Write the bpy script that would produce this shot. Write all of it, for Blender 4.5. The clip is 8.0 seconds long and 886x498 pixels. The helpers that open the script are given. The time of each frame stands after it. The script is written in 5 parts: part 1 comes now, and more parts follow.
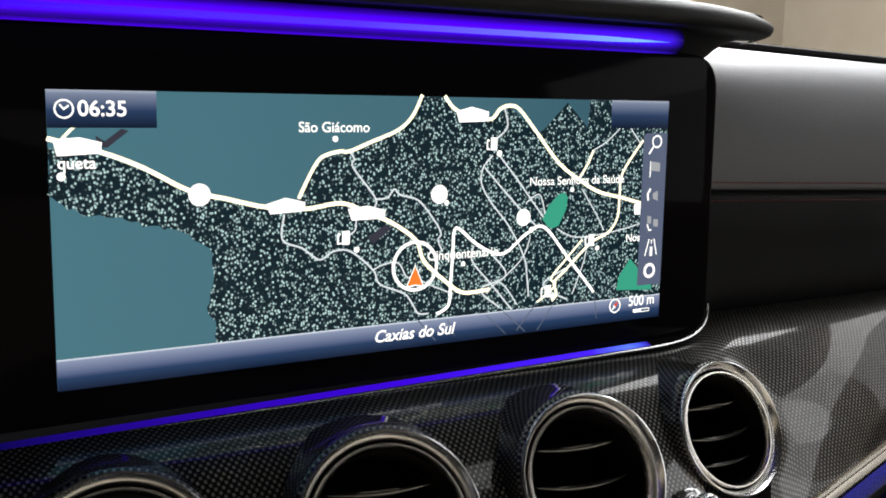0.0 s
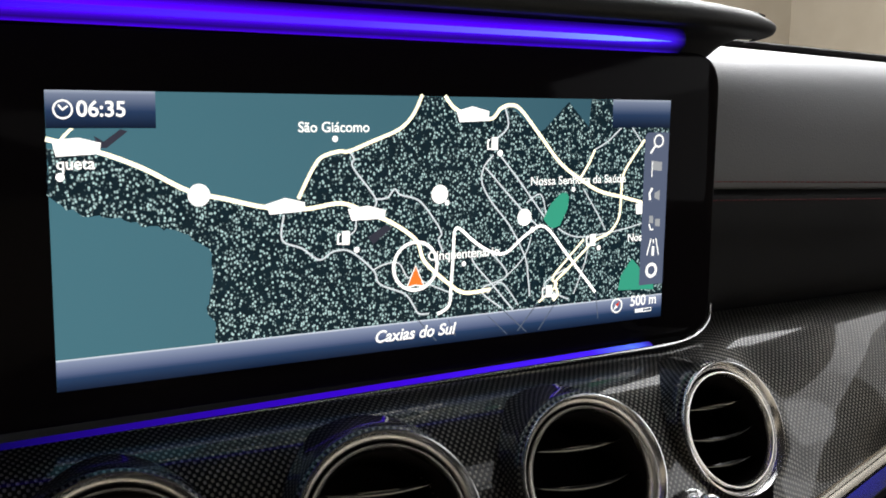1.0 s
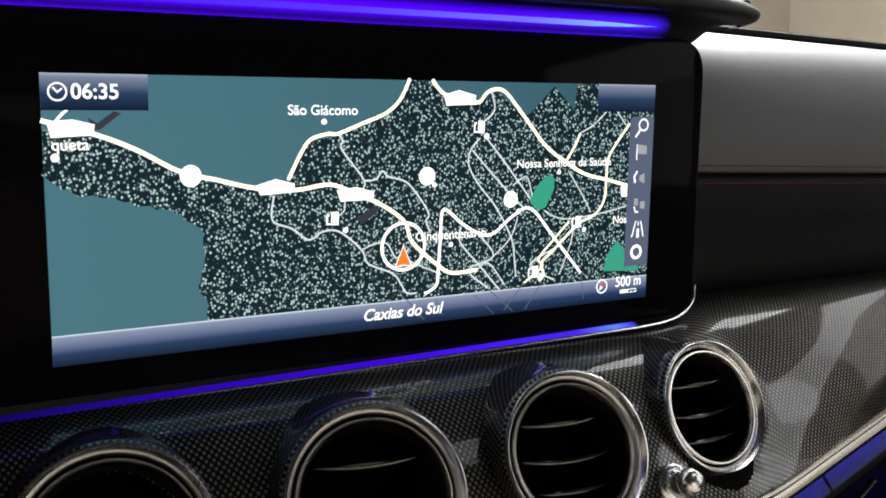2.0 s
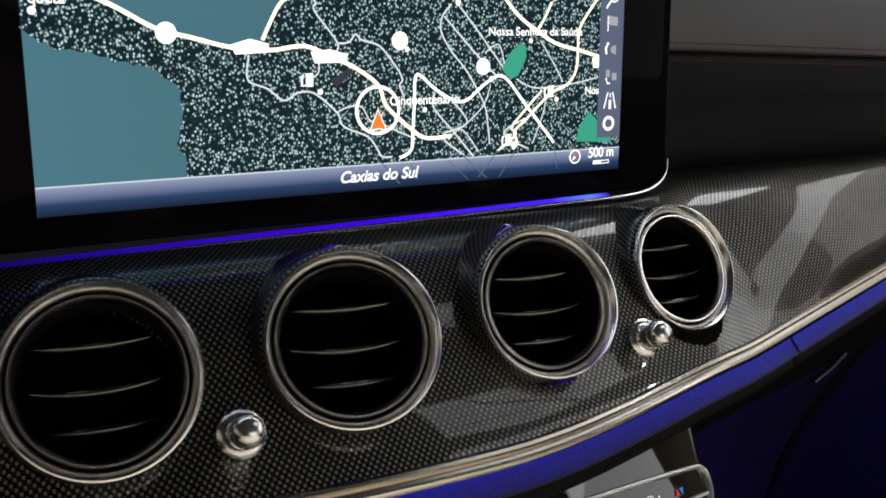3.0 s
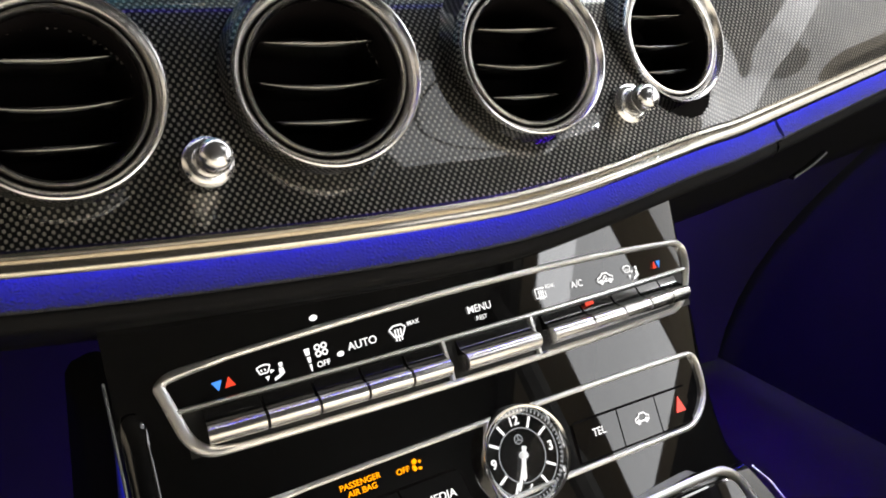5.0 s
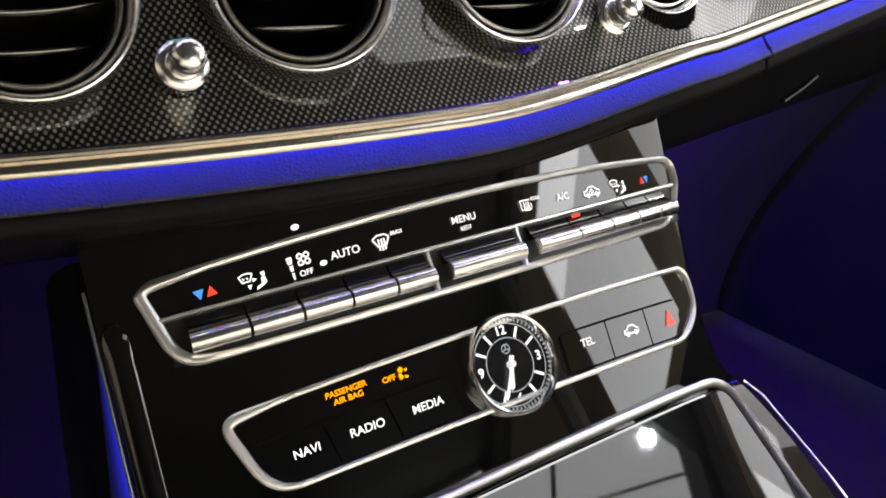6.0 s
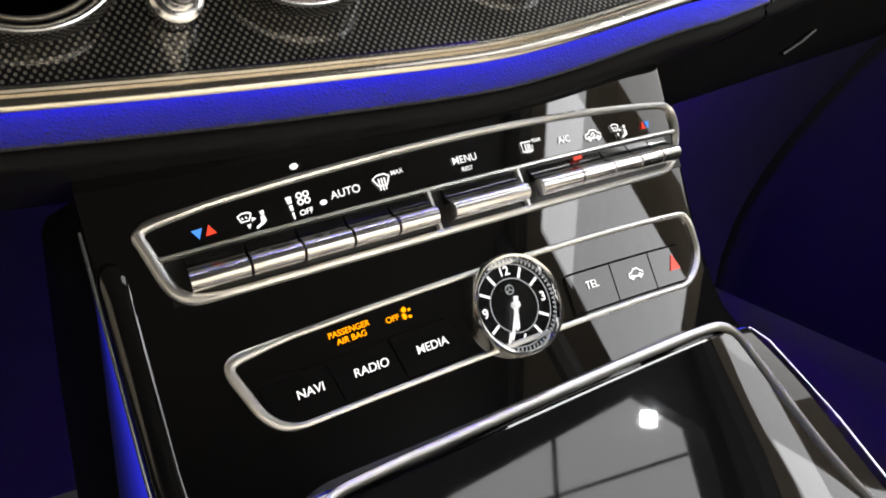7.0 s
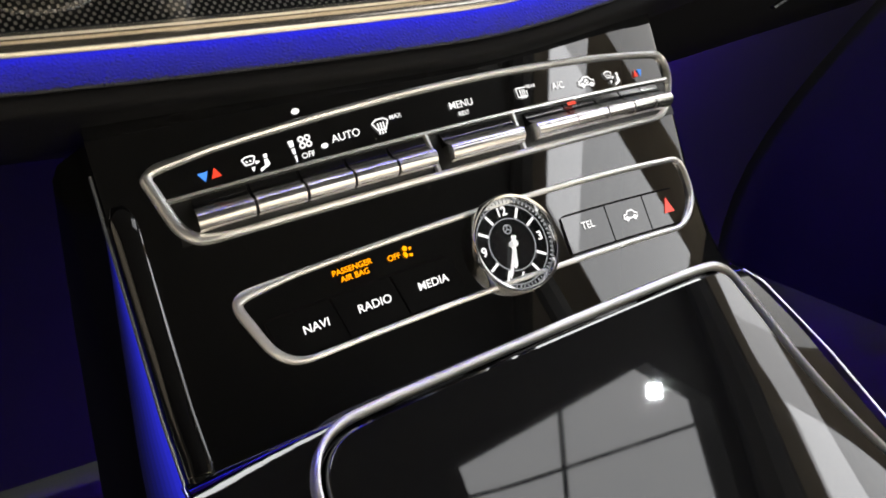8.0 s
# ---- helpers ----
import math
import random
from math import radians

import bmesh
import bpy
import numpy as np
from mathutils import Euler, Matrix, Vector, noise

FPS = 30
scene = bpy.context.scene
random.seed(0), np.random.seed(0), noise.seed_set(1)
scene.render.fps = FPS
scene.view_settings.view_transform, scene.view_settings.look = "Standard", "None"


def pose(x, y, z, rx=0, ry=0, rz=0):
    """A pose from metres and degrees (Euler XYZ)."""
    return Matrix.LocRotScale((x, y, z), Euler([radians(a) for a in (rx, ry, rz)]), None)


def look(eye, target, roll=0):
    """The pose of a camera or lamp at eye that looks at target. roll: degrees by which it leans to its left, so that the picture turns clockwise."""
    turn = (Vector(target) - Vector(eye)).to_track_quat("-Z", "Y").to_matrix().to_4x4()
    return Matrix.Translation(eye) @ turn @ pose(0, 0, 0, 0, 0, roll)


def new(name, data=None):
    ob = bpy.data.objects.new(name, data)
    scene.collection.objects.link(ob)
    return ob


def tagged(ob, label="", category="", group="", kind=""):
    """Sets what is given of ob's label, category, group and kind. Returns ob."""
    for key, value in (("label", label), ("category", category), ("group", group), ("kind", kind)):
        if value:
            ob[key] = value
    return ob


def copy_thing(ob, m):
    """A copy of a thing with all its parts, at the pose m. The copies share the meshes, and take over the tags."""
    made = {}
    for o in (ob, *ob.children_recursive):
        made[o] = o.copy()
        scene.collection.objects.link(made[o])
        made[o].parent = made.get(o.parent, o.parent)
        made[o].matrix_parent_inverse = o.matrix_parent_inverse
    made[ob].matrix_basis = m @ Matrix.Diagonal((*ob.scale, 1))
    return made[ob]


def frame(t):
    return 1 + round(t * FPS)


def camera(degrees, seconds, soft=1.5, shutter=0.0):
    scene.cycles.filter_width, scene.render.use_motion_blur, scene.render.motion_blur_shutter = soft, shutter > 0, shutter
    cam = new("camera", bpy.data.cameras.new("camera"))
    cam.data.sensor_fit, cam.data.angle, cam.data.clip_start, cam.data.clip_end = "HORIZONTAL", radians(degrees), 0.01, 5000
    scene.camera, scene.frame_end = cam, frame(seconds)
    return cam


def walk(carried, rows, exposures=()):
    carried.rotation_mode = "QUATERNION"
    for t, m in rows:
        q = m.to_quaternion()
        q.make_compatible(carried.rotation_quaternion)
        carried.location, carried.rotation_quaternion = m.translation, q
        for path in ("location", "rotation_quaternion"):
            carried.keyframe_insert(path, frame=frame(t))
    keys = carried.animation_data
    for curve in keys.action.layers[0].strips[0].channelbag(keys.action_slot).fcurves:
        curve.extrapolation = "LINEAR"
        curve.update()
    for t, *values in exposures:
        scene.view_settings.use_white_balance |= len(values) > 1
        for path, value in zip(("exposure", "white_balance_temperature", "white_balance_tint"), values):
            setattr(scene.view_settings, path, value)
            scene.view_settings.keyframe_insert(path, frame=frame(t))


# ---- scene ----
cam = camera(48.19, 8.0, soft=1.8)
PATH = [
    (0.0, (-0.20508, -0.37402, 1.05329), (0.04764, 0.05103, 0.97935), 0.994),
    (0.5, (-0.19804, -0.37194, 1.05408), (0.05100, 0.05496, 0.97837), 0.920),
    (1.0, (-0.20232, -0.37457, 1.05329), (0.04756, 0.05212, 0.97918), 0.863),
    (2.5, (-0.20307, -0.39797, 1.04812), (0.04573, 0.02700, 0.96152), 0.912),
    (3.0, (-0.20418, -0.40828, 1.01468), (0.04517, 0.01221, 0.90970), 0.031),
    (3.5, (-0.20232, -0.40055, 0.99773), (0.04674, 0.00864, 0.85446), 1.788),
    (4.0, (-0.20281, -0.40005, 0.98831), (0.04957, -0.00010, 0.82599), 2.661),
    (4.5, (-0.20514, -0.39846, 0.97575), (0.04942, -0.00255, 0.80707), 2.562),
    (5.8, (-0.20164, -0.40990, 0.94554), (0.05026, -0.01720, 0.76575), 1.226),
    (6.0, (-0.20097, -0.41062, 0.93934), (0.05088, -0.01933, 0.75639), 0.940),
    (6.5, (-0.20302, -0.41102, 0.93067), (0.05008, -0.02142, 0.74586), 0.629),
    (7.0, (-0.20491, -0.41181, 0.91586), (0.04917, -0.02211, 0.73263), -0.012),
    (7.5, (-0.20201, -0.41564, 0.91094), (0.05049, -0.02700, 0.72331), -0.324),
    (8.0, (-0.21313, -0.42778, 0.90255), (0.03789, -0.03848, 0.71432), -1.349),
]
EXPOSURES = [(0.0, 0.0), (2.7, 0.0), (3.5, 0.3), (4.0, 0.75), (4.5, 1.15), (6.0, 1.3), (8.0, 1.2)]
walk(cam, [(t, look(e, g, r)) for t, e, g, r in PATH], EXPOSURES)

# ---- world, lamps ----
world = bpy.data.worlds.new("world")
scene.world = world
world.use_nodes = True
world.node_tree.nodes["Background"].inputs["Color"].default_value = (0.75, 0.8, 0.9, 1)
world.node_tree.nodes["Background"].inputs["Strength"].default_value = 0.02


def area_lamp(name, m, sx, sy, watts, colour, spread=180):
    data = bpy.data.lights.new(name, "AREA")
    data.shape, data.size, data.size_y, data.energy, data.color = "RECTANGLE", sx, sy, watts, colour
    data.spread = radians(spread)
    ob = new(name, data)
    ob.matrix_world = m
    return ob


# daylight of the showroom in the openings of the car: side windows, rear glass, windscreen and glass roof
# added fill below the closed headliner, lights the cream slabs that the chrome mirrors
area_lamp("seat_fill_light", look((-0.1, -0.95, 1.495), (-0.1, -0.90, 0.5)), 0.9, 0.30, 0.5, (1.0, 0.90, 0.74), 65)
area_lamp("passenger_window_light", look((0.90, -0.63, 1.155), (0.0, -0.63, 1.155)), 0.42, 0.46, 0.70, (0.97, 0.98, 1.0))
area_lamp("quarter_window_light", look((0.90, -0.08, 1.155), (0.0, -0.08, 1.155)), 0.38, 0.46, 0.28, (0.97, 0.98, 1.0))
area_lamp("front_side_window_light", look((0.885, -0.37, 1.315), (0.0, -0.37, 1.315)), 0.94, 0.13, 0.42, (0.98, 0.98, 1.0))
area_lamp("windscreen_glass_light", look((0.20, 0.30, 1.42), (0.20, 0.0, 0.90)), 1.5, 0.60, 9.5, (0.97, 0.98, 1.0))
# driver's window and rear glass are out of view; lamps added to brighten the chrome
area_lamp("driver_window_light", look((-1.12, -0.45, 1.27), (0.0, -0.60, 0.7)), 1.0, 0.34, 0.24, (1.0, 0.84, 0.62))
area_lamp("rear_glass_light", look((0.35, -1.82, 1.28), (0.10, 0.0, 0.95)), 0.80, 0.40, 1.3, (1.0, 0.98, 0.95))
# added fill above the bonnet that brightens the upper pad, clear of the carbon's reflections
area_lamp("pad_fill_light", look((0.80, 0.78, 1.60), (0.52, 0.20, 1.0)), 0.70, 0.40, 24.0, (0.95, 0.97, 1.0))
area_lamp("roof_glass_light", look((0.60, -0.50, 1.60), (0.60, -0.50, 0.8)), 0.62, 0.44, 0.8, (0.95, 0.97, 1.0))
area_lamp("ceiling_spot_one", look((0.775, -0.40, 1.59), (0.05, -0.18, 0.7)), 0.020, 0.020, 0.18, (0.95, 0.98, 1.0))
area_lamp("ceiling_spot_two", look((0.36, -0.33, 1.60), (-0.05, -0.17, 0.7)), 0.012, 0.012, 0.05, (1.0, 1.0, 1.0))
area_lamp("ceiling_spot_three", look((0.11, -0.85, 1.60), (-0.06, -0.09, 0.81)), 0.02, 0.012, 0.06, (1.0, 0.98, 0.95))
area_lamp("ceiling_spot_four", look((0.55, -0.28, 1.62), (0.1, -0.06, 0.92)), 0.02, 0.02, 0.12, (1.0, 1.0, 1.0))
area_lamp("front_spot_one", look((1.01, 0.39, 1.37), (0.2, -0.02, 0.92)), 0.022, 0.022, 0.3, (1.0, 1.0, 1.0))
area_lamp("front_spot_two", look((0.86, 0.44, 1.42), (0.1, -0.03, 0.92)), 0.022, 0.022, 0.3, (1.0, 1.0, 1.0))
area_lamp("front_spot_three", look((1.10, 0.16, 1.40), (0.1, -0.03, 0.92)), 0.022, 0.022, 0.3, (1.0, 1.0, 1.0))
area_lamp("showroom_ceiling_light", look((1.5, 2.6, 3.3), (1.6, 3.2, 0.0)), 3.0, 1.0, 300.0, (1.0, 0.96, 0.9))


# ---- materials ----
def shader(name, colour, rough=0.5, metal=0.0, coat=0.0, spec=0.5, emit=None, strength=0.0):
    m = bpy.data.materials.new(name)
    m.use_nodes = True
    b = m.node_tree.nodes["Principled BSDF"]
    b.inputs["Base Color"].default_value = (*colour, 1)
    b.inputs["Roughness"].default_value = rough
    b.inputs["Metallic"].default_value = metal
    b.inputs["Coat Weight"].default_value = coat
    b.inputs["Coat Roughness"].default_value = 0.03
    b.inputs["Specular IOR Level"].default_value = spec
    if emit:
        b.inputs["Emission Color"].default_value = (*emit, 1)
        b.inputs["Emission Strength"].default_value = strength
    return m


def node(m, kind, **inputs):
    n = m.node_tree.nodes.new(kind)
    for key, value in inputs.items():
        n.inputs[key].default_value = value
    return n


def link(m, a, b):
    m.node_tree.links.new(a, b)


def bsdf(m):
    return m.node_tree.nodes["Principled BSDF"]


def relief(m, height, distance, strength=1.0):
    bump = node(m, "ShaderNodeBump", Strength=strength, Distance=distance)
    link(m, height, bump.inputs["Height"])
    link(m, bump.outputs["Normal"], bsdf(m).inputs["Normal"])
    return bump


def smudged(m, low, high, scale=60.0):
    """Fingerprints and dust: roughness that wanders between two values."""
    co = node(m, "ShaderNodeTexCoord")
    big = node(m, "ShaderNodeTexNoise", Scale=scale, Detail=6.0, Roughness=0.65)
    link(m, co.outputs["Object"], big.inputs["Vector"])
    ramp = node(m, "ShaderNodeMapRange")
    ramp.inputs["From Min"].default_value, ramp.inputs["From Max"].default_value = 0.35, 0.7
    ramp.inputs["To Min"].default_value, ramp.inputs["To Max"].default_value = low, high
    link(m, big.outputs["Fac"], ramp.inputs["Value"])
    link(m, ramp.outputs["Result"], bsdf(m).inputs["Roughness"])
    return m


def leather(name, colour, grain=900.0, depth=0.0004, rough=0.55):
    m = shader(name, colour, rough, spec=0.3)
    co = node(m, "ShaderNodeTexCoord")
    cells = node(m, "ShaderNodeTexVoronoi", Scale=grain)
    cells.feature = "DISTANCE_TO_EDGE"
    wrinkle = node(m, "ShaderNodeTexNoise", Scale=grain * 0.35, Detail=5.0)
    link(m, co.outputs["Object"], cells.inputs["Vector"])
    link(m, co.outputs["Object"], wrinkle.inputs["Vector"])
    mix = node(m, "ShaderNodeMath")
    mix.operation = "MULTIPLY"
    link(m, cells.outputs["Distance"], mix.inputs[0])
    link(m, wrinkle.outputs["Fac"], mix.inputs[1])
    relief(m, mix.outputs[0], depth, 0.8)
    wide = node(m, "ShaderNodeTexNoise", Scale=14.0, Detail=3.0)
    link(m, co.outputs["Object"], wide.inputs["Vector"])
    ramp = node(m, "ShaderNodeMapRange")
    ramp.inputs["To Min"].default_value, ramp.inputs["To Max"].default_value = rough - 0.08, rough + 0.1
    link(m, wide.outputs["Fac"], ramp.inputs["Value"])
    link(m, ramp.outputs["Result"], bsdf(m).inputs["Roughness"])
    return m


def carbon():
    """Twill-woven carbon under clear lacquer: metallic-looking tows that take turns on top."""
    m = shader("carbon", (0.02, 0.02, 0.02), 0.34, 0.0, 1.0, spec=0.2)
    uv = node(m, "ShaderNodeUVMap")
    parts = node(m, "ShaderNodeSeparateXYZ")
    link(m, uv.outputs["UV"], parts.inputs["Vector"])

    def maths(op, a, b=None):
        n = node(m, "ShaderNodeMath")
        n.operation = op
        for i, v in enumerate((a, b)):
            if v is None:
                continue
            if isinstance(v, (int, float)):
                n.inputs[i].default_value = v
            else:
                link(m, v, n.inputs[i])
        return n.outputs[0]

    a = maths("COSINE", maths("MULTIPLY", parts.outputs["X"], 2 * math.pi / 0.0029))
    b = maths("COSINE", maths("MULTIPLY", parts.outputs["Y"], 2 * math.pi / 0.0036))
    dots = maths("MULTIPLY", a, b)
    size = node(m, "ShaderNodeMapRange")
    size.interpolation_type = "SMOOTHSTEP"
    size.inputs["From Min"].default_value, size.inputs["From Max"].default_value = 0.05, 0.62
    link(m, dots, size.inputs["Value"])
    fine = node(m, "ShaderNodeTexNoise", Scale=2200.0, Detail=2.0)
    link(m, uv.outputs["UV"], fine.inputs["Vector"])
    wide = node(m, "ShaderNodeTexNoise", Scale=55.0, Detail=3.0)
    link(m, uv.outputs["UV"], wide.inputs["Vector"])
    vary = maths("ADD", maths("MULTIPLY", fine.outputs["Fac"], 0.7), maths("MULTIPLY", wide.outputs["Fac"], 0.7))
    amount = maths("MULTIPLY", size.outputs["Result"], vary)
    tint = node(m, "ShaderNodeMix")
    tint.data_type = "RGBA"
    tint.inputs[6].default_value, tint.inputs[7].default_value = (0.002, 0.002, 0.002, 1), (0.42, 0.40, 0.36, 1)
    link(m, amount, tint.inputs[0])
    link(m, tint.outputs[2], bsdf(m).inputs["Base Color"])
    link(m, maths("MULTIPLY", size.outputs["Result"], 0.8), bsdf(m).inputs["Metallic"])
    relief(m, size.outputs["Result"], 0.0006, 0.5)
    return m


def brushed(name, colour, rough, scale=45.0):
    m = shader(name, colour, rough, 1.0)
    co = node(m, "ShaderNodeTexCoord")
    n = node(m, "ShaderNodeTexNoise", Scale=scale, Detail=4.0)
    link(m, co.outputs["Object"], n.inputs["Vector"])
    ramp = node(m, "ShaderNodeMapRange")
    ramp.inputs["To Min"].default_value, ramp.inputs["To Max"].default_value = rough * 0.92, rough * 1.1
    link(m, n.outputs["Fac"], ramp.inputs["Value"])
    link(m, ramp.outputs["Result"], bsdf(m).inputs["Roughness"])
    return m


def glow(name, colour, strength, base=(0.01, 0.01, 0.01), rough=0.12):
    return shader(name, base, rough, spec=0.05, emit=colour, strength=strength)


def speckle():
    """The built-up area of the map: pale specks on dark teal."""
    m = shader("map_urban", (0.01, 0.01, 0.01), 0.12, spec=0.05, emit=(0, 0, 0), strength=1.0)
    co = node(m, "ShaderNodeTexCoord")
    scale = node(m, "ShaderNodeMapping")
    scale.inputs["Scale"].default_value = (1.0, 1.0, 0.85)
    link(m, co.outputs["Object"], scale.inputs["Vector"])
    cells = node(m, "ShaderNodeTexVoronoi", Scale=820.0)
    link(m, scale.outputs["Vector"], cells.inputs["Vector"])
    spot = node(m, "ShaderNodeMapRange")
    spot.inputs["From Min"].default_value, spot.inputs["From Max"].default_value = 0.50, 0.16
    link(m, cells.outputs["Distance"], spot.inputs["Value"])
    keep = node(m, "ShaderNodeSeparateColor")
    link(m, cells.outputs["Color"], keep.inputs["Color"])
    level = node(m, "ShaderNodeMapRange")
    level.inputs["From Min"].default_value, level.inputs["From Max"].default_value = 0.18, 0.46
    link(m, keep.outputs["Red"], level.inputs["Value"])
    prod = node(m, "ShaderNodeMath")
    prod.operation = "MULTIPLY"
    link(m, spot.outputs["Result"], prod.inputs[0])
    link(m, level.outputs["Result"], prod.inputs[1])
    wide = node(m, "ShaderNodeTexNoise", Scale=170.0, Detail=2.0)
    link(m, co.outputs["Object"], wide.inputs["Vector"])
    ground = node(m, "ShaderNodeMix")
    ground.data_type = "RGBA"
    ground.inputs[6].default_value, ground.inputs[7].default_value = (0.002, 0.008, 0.013, 1), (0.007, 0.024, 0.034, 1)
    link(m, wide.outputs["Fac"], ground.inputs[0])
    tint = node(m, "ShaderNodeMix")
    tint.data_type = "RGBA"
    tint.inputs[7].default_value = (0.62, 0.86, 0.84, 1)
    link(m, ground.outputs[2], tint.inputs[6])
    link(m, prod.outputs[0], tint.inputs[0])
    link(m, tint.outputs[2], bsdf(m).inputs["Emission Color"])
    return m


def fade(name, axis, stops, strength, span, rough=0.12):
    """An emitter whose colour runs along one axis of the world between two places."""
    m = shader(name, (0.01, 0.01, 0.01), rough, spec=0.05, emit=(0, 0, 0), strength=strength)
    co = node(m, "ShaderNodeTexCoord")
    cut = node(m, "ShaderNodeSeparateXYZ")
    link(m, co.outputs["Object"], cut.inputs["Vector"])
    where = node(m, "ShaderNodeMapRange")
    where.inputs["From Min"].default_value, where.inputs["From Max"].default_value = span
    link(m, cut.outputs[axis], where.inputs["Value"])
    ramp = node(m, "ShaderNodeValToRGB")
    while len(ramp.color_ramp.elements) < len(stops):
        ramp.color_ramp.elements.new(0.5)
    for e, (p, c) in zip(ramp.color_ramp.elements, stops):
        e.position, e.color = p, (*c, 1)
    link(m, where.outputs["Result"], ramp.inputs["Fac"])
    link(m, ramp.outputs["Color"], bsdf(m).inputs["Emission Color"])
    return m


LEATHER = leather("black_leather", (0.0065, 0.0065, 0.0075), 700.0, 0.0004, 0.65)
bsdf(LEATHER).inputs["Specular IOR Level"].default_value = 0.18
LEATHER_TOP = leather("dash_leather", (0.12, 0.122, 0.13), 500.0, 0.0003, 0.5)
LEATHER_BAND = leather("band_leather", (0.05, 0.05, 0.055), 560.0, 0.0020, 0.55)
CARBON = carbon()
CHROME = brushed("satin_chrome", (0.94, 0.94, 0.95), 0.21)
FRAME = brushed("frame_satin", (0.95, 0.95, 0.96), 0.42, 120.0)
NOSE = brushed("key_silver", (0.93, 0.91, 0.88), 0.24, 150.0)
STRIP = brushed("strip_silver", (0.68, 0.63, 0.55), 0.24, 80.0)
BRIGHT = brushed("bright_chrome", (0.88, 0.88, 0.88), 0.16)
BRUSHED = brushed("brushed_silver", (0.93, 0.90, 0.84), 0.24)
PIANO = smudged(shader("piano_black", (0.004, 0.004, 0.0045), 0.03, 0, 1.0), 0.012, 0.05)
GLOSS = smudged(shader("display_glass", (0.006, 0.005, 0.006), 0.06, spec=0.02), 0.05, 0.10, 30.0)
SATIN = smudged(shader("satin_black", (0.012, 0.012, 0.012), 0.35), 0.28, 0.45)
FIN = smudged(shader("fin_black", (0.01, 0.01, 0.01), 0.16, 0, 0.4), 0.12, 0.22, 200.0)
EDGE = shader("fin_edge", (0.20, 0.20, 0.20), 0.2, 1.0)
DARK = shader("dark_plastic", (0.008, 0.0065, 0.007), 0.8, spec=0.08)
DIAL = shader("dial_black", (0.004, 0.004, 0.005), 0.25)
HOOD = leather("hood_leather", (0.008, 0.008, 0.009), 800.0, 0.0003, 0.6)
# shade on the glove lid and left console wall is put into this near-black
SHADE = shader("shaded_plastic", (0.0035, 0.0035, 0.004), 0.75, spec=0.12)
THREAD = shader("red_thread", (0.14, 0.02, 0.025), 0.7)
WHITE_GLOW = glow("lit_white", (1.0, 0.98, 0.96), 0.62)
DIM_GLOW = glow("lit_grey", (0.8, 0.82, 0.85), 0.26)
BLUE_MARK = glow("lit_blue", (0.08, 0.32, 1.0), 0.5)
RED_MARK = glow("lit_red", (1.0, 0.07, 0.03), 0.5)
AMBER = glow("lit_amber", (1.0, 0.32, 0.0), 0.9)
HAZARD = glow("lit_hazard", (1.0, 0.13, 0.10), 0.6)
AMBIENT = fade("ambient_blue", "X", [(0.0, (0.010, 0.010, 0.75)), (0.5, (0.014, 0.016, 0.95)), (1.0, (0.03, 0.04, 1.4))], 8.5, (-0.22, 0.24))


# ---- mesh helpers ----
def mesh(name, verts, faces, material, parent=None, label="", smooth=True, uvs=None):
    data = bpy.data.meshes.new(name)
    data.from_pydata([tuple(v) for v in verts], [], faces)
    data.materials.append(material)
    if uvs is not None:
        layer = data.uv_layers.new(name="UVMap")
        for loop in data.loops:
            layer.data[loop.index].uv = uvs[loop.vertex_index]
    if smooth:
        data.polygons.foreach_set("use_smooth", [True] * len(data.polygons))
    data.validate()
    data.update()
    bm = bmesh.new()
    bm.from_mesh(data)
    bmesh.ops.recalc_face_normals(bm, faces=bm.faces)
    bm.to_mesh(data)
    bm.free()
    if smooth:
        data.set_sharp_from_angle(angle=radians(38))
    ob = new(name, data)
    if parent:
        ob.parent = parent
    if label:
        tagged(ob, label)
    return ob


def thing(name, label, category, group="", kind="", place=(0, 0, 0)):
    ob = new(name)
    ob.empty_display_size = 0.01
    ob.location = place
    return tagged(ob, label, category, group, kind)


def sheet(f, us, vs, close_u=False):
    """A grid of points f(u, v): vertices, faces and (u, v)."""
    verts = [f(u, v) for v in vs for u in us]
    n, faces = len(us), []
    for j in range(len(vs) - 1):
        for i in range(n if close_u else n - 1):
            k = (i + 1) % n
            faces.append((j * n + i, j * n + k, (j + 1) * n + k, (j + 1) * n + i))
    return verts, faces


def loft(loops, cap=(False, False)):
    """Skin over closed loops of equal length."""
    n = len(loops[0])
    verts = [p for loop in loops for p in loop]
    faces = [(j * n + i, j * n + (i + 1) % n, (j + 1) * n + (i + 1) % n, (j + 1) * n + i) for j in range(len(loops) - 1) for i in range(n)]
    if cap[0]:
        faces.append(tuple(range(n)))
    if cap[1]:
        faces.append(tuple(range((len(loops) - 1) * n, len(loops) * n)))
    return verts, faces


def smooth_path(points, steps=6, closed=False):
    """A Catmull-Rom line through the points."""
    p = [Vector(q) for q in points]
    n, out = len(p), []
    for i in range(n if closed else n - 1):
        a, b = p[i - 1] if (closed or i > 0) else p[0], p[i]
        c, d = p[(i + 1) % n], p[(i + 2) % n] if (closed or i + 2 < n) else p[-1]
        for k in range(steps):
            s = k / steps
            out.append(0.5 * (2 * b + (c - a) * s + (2 * a - 5 * b + 4 * c - d) * s * s + (3 * b - a - 3 * c + d) * s ** 3))
    if not closed:
        out.append(p[-1])
    return out


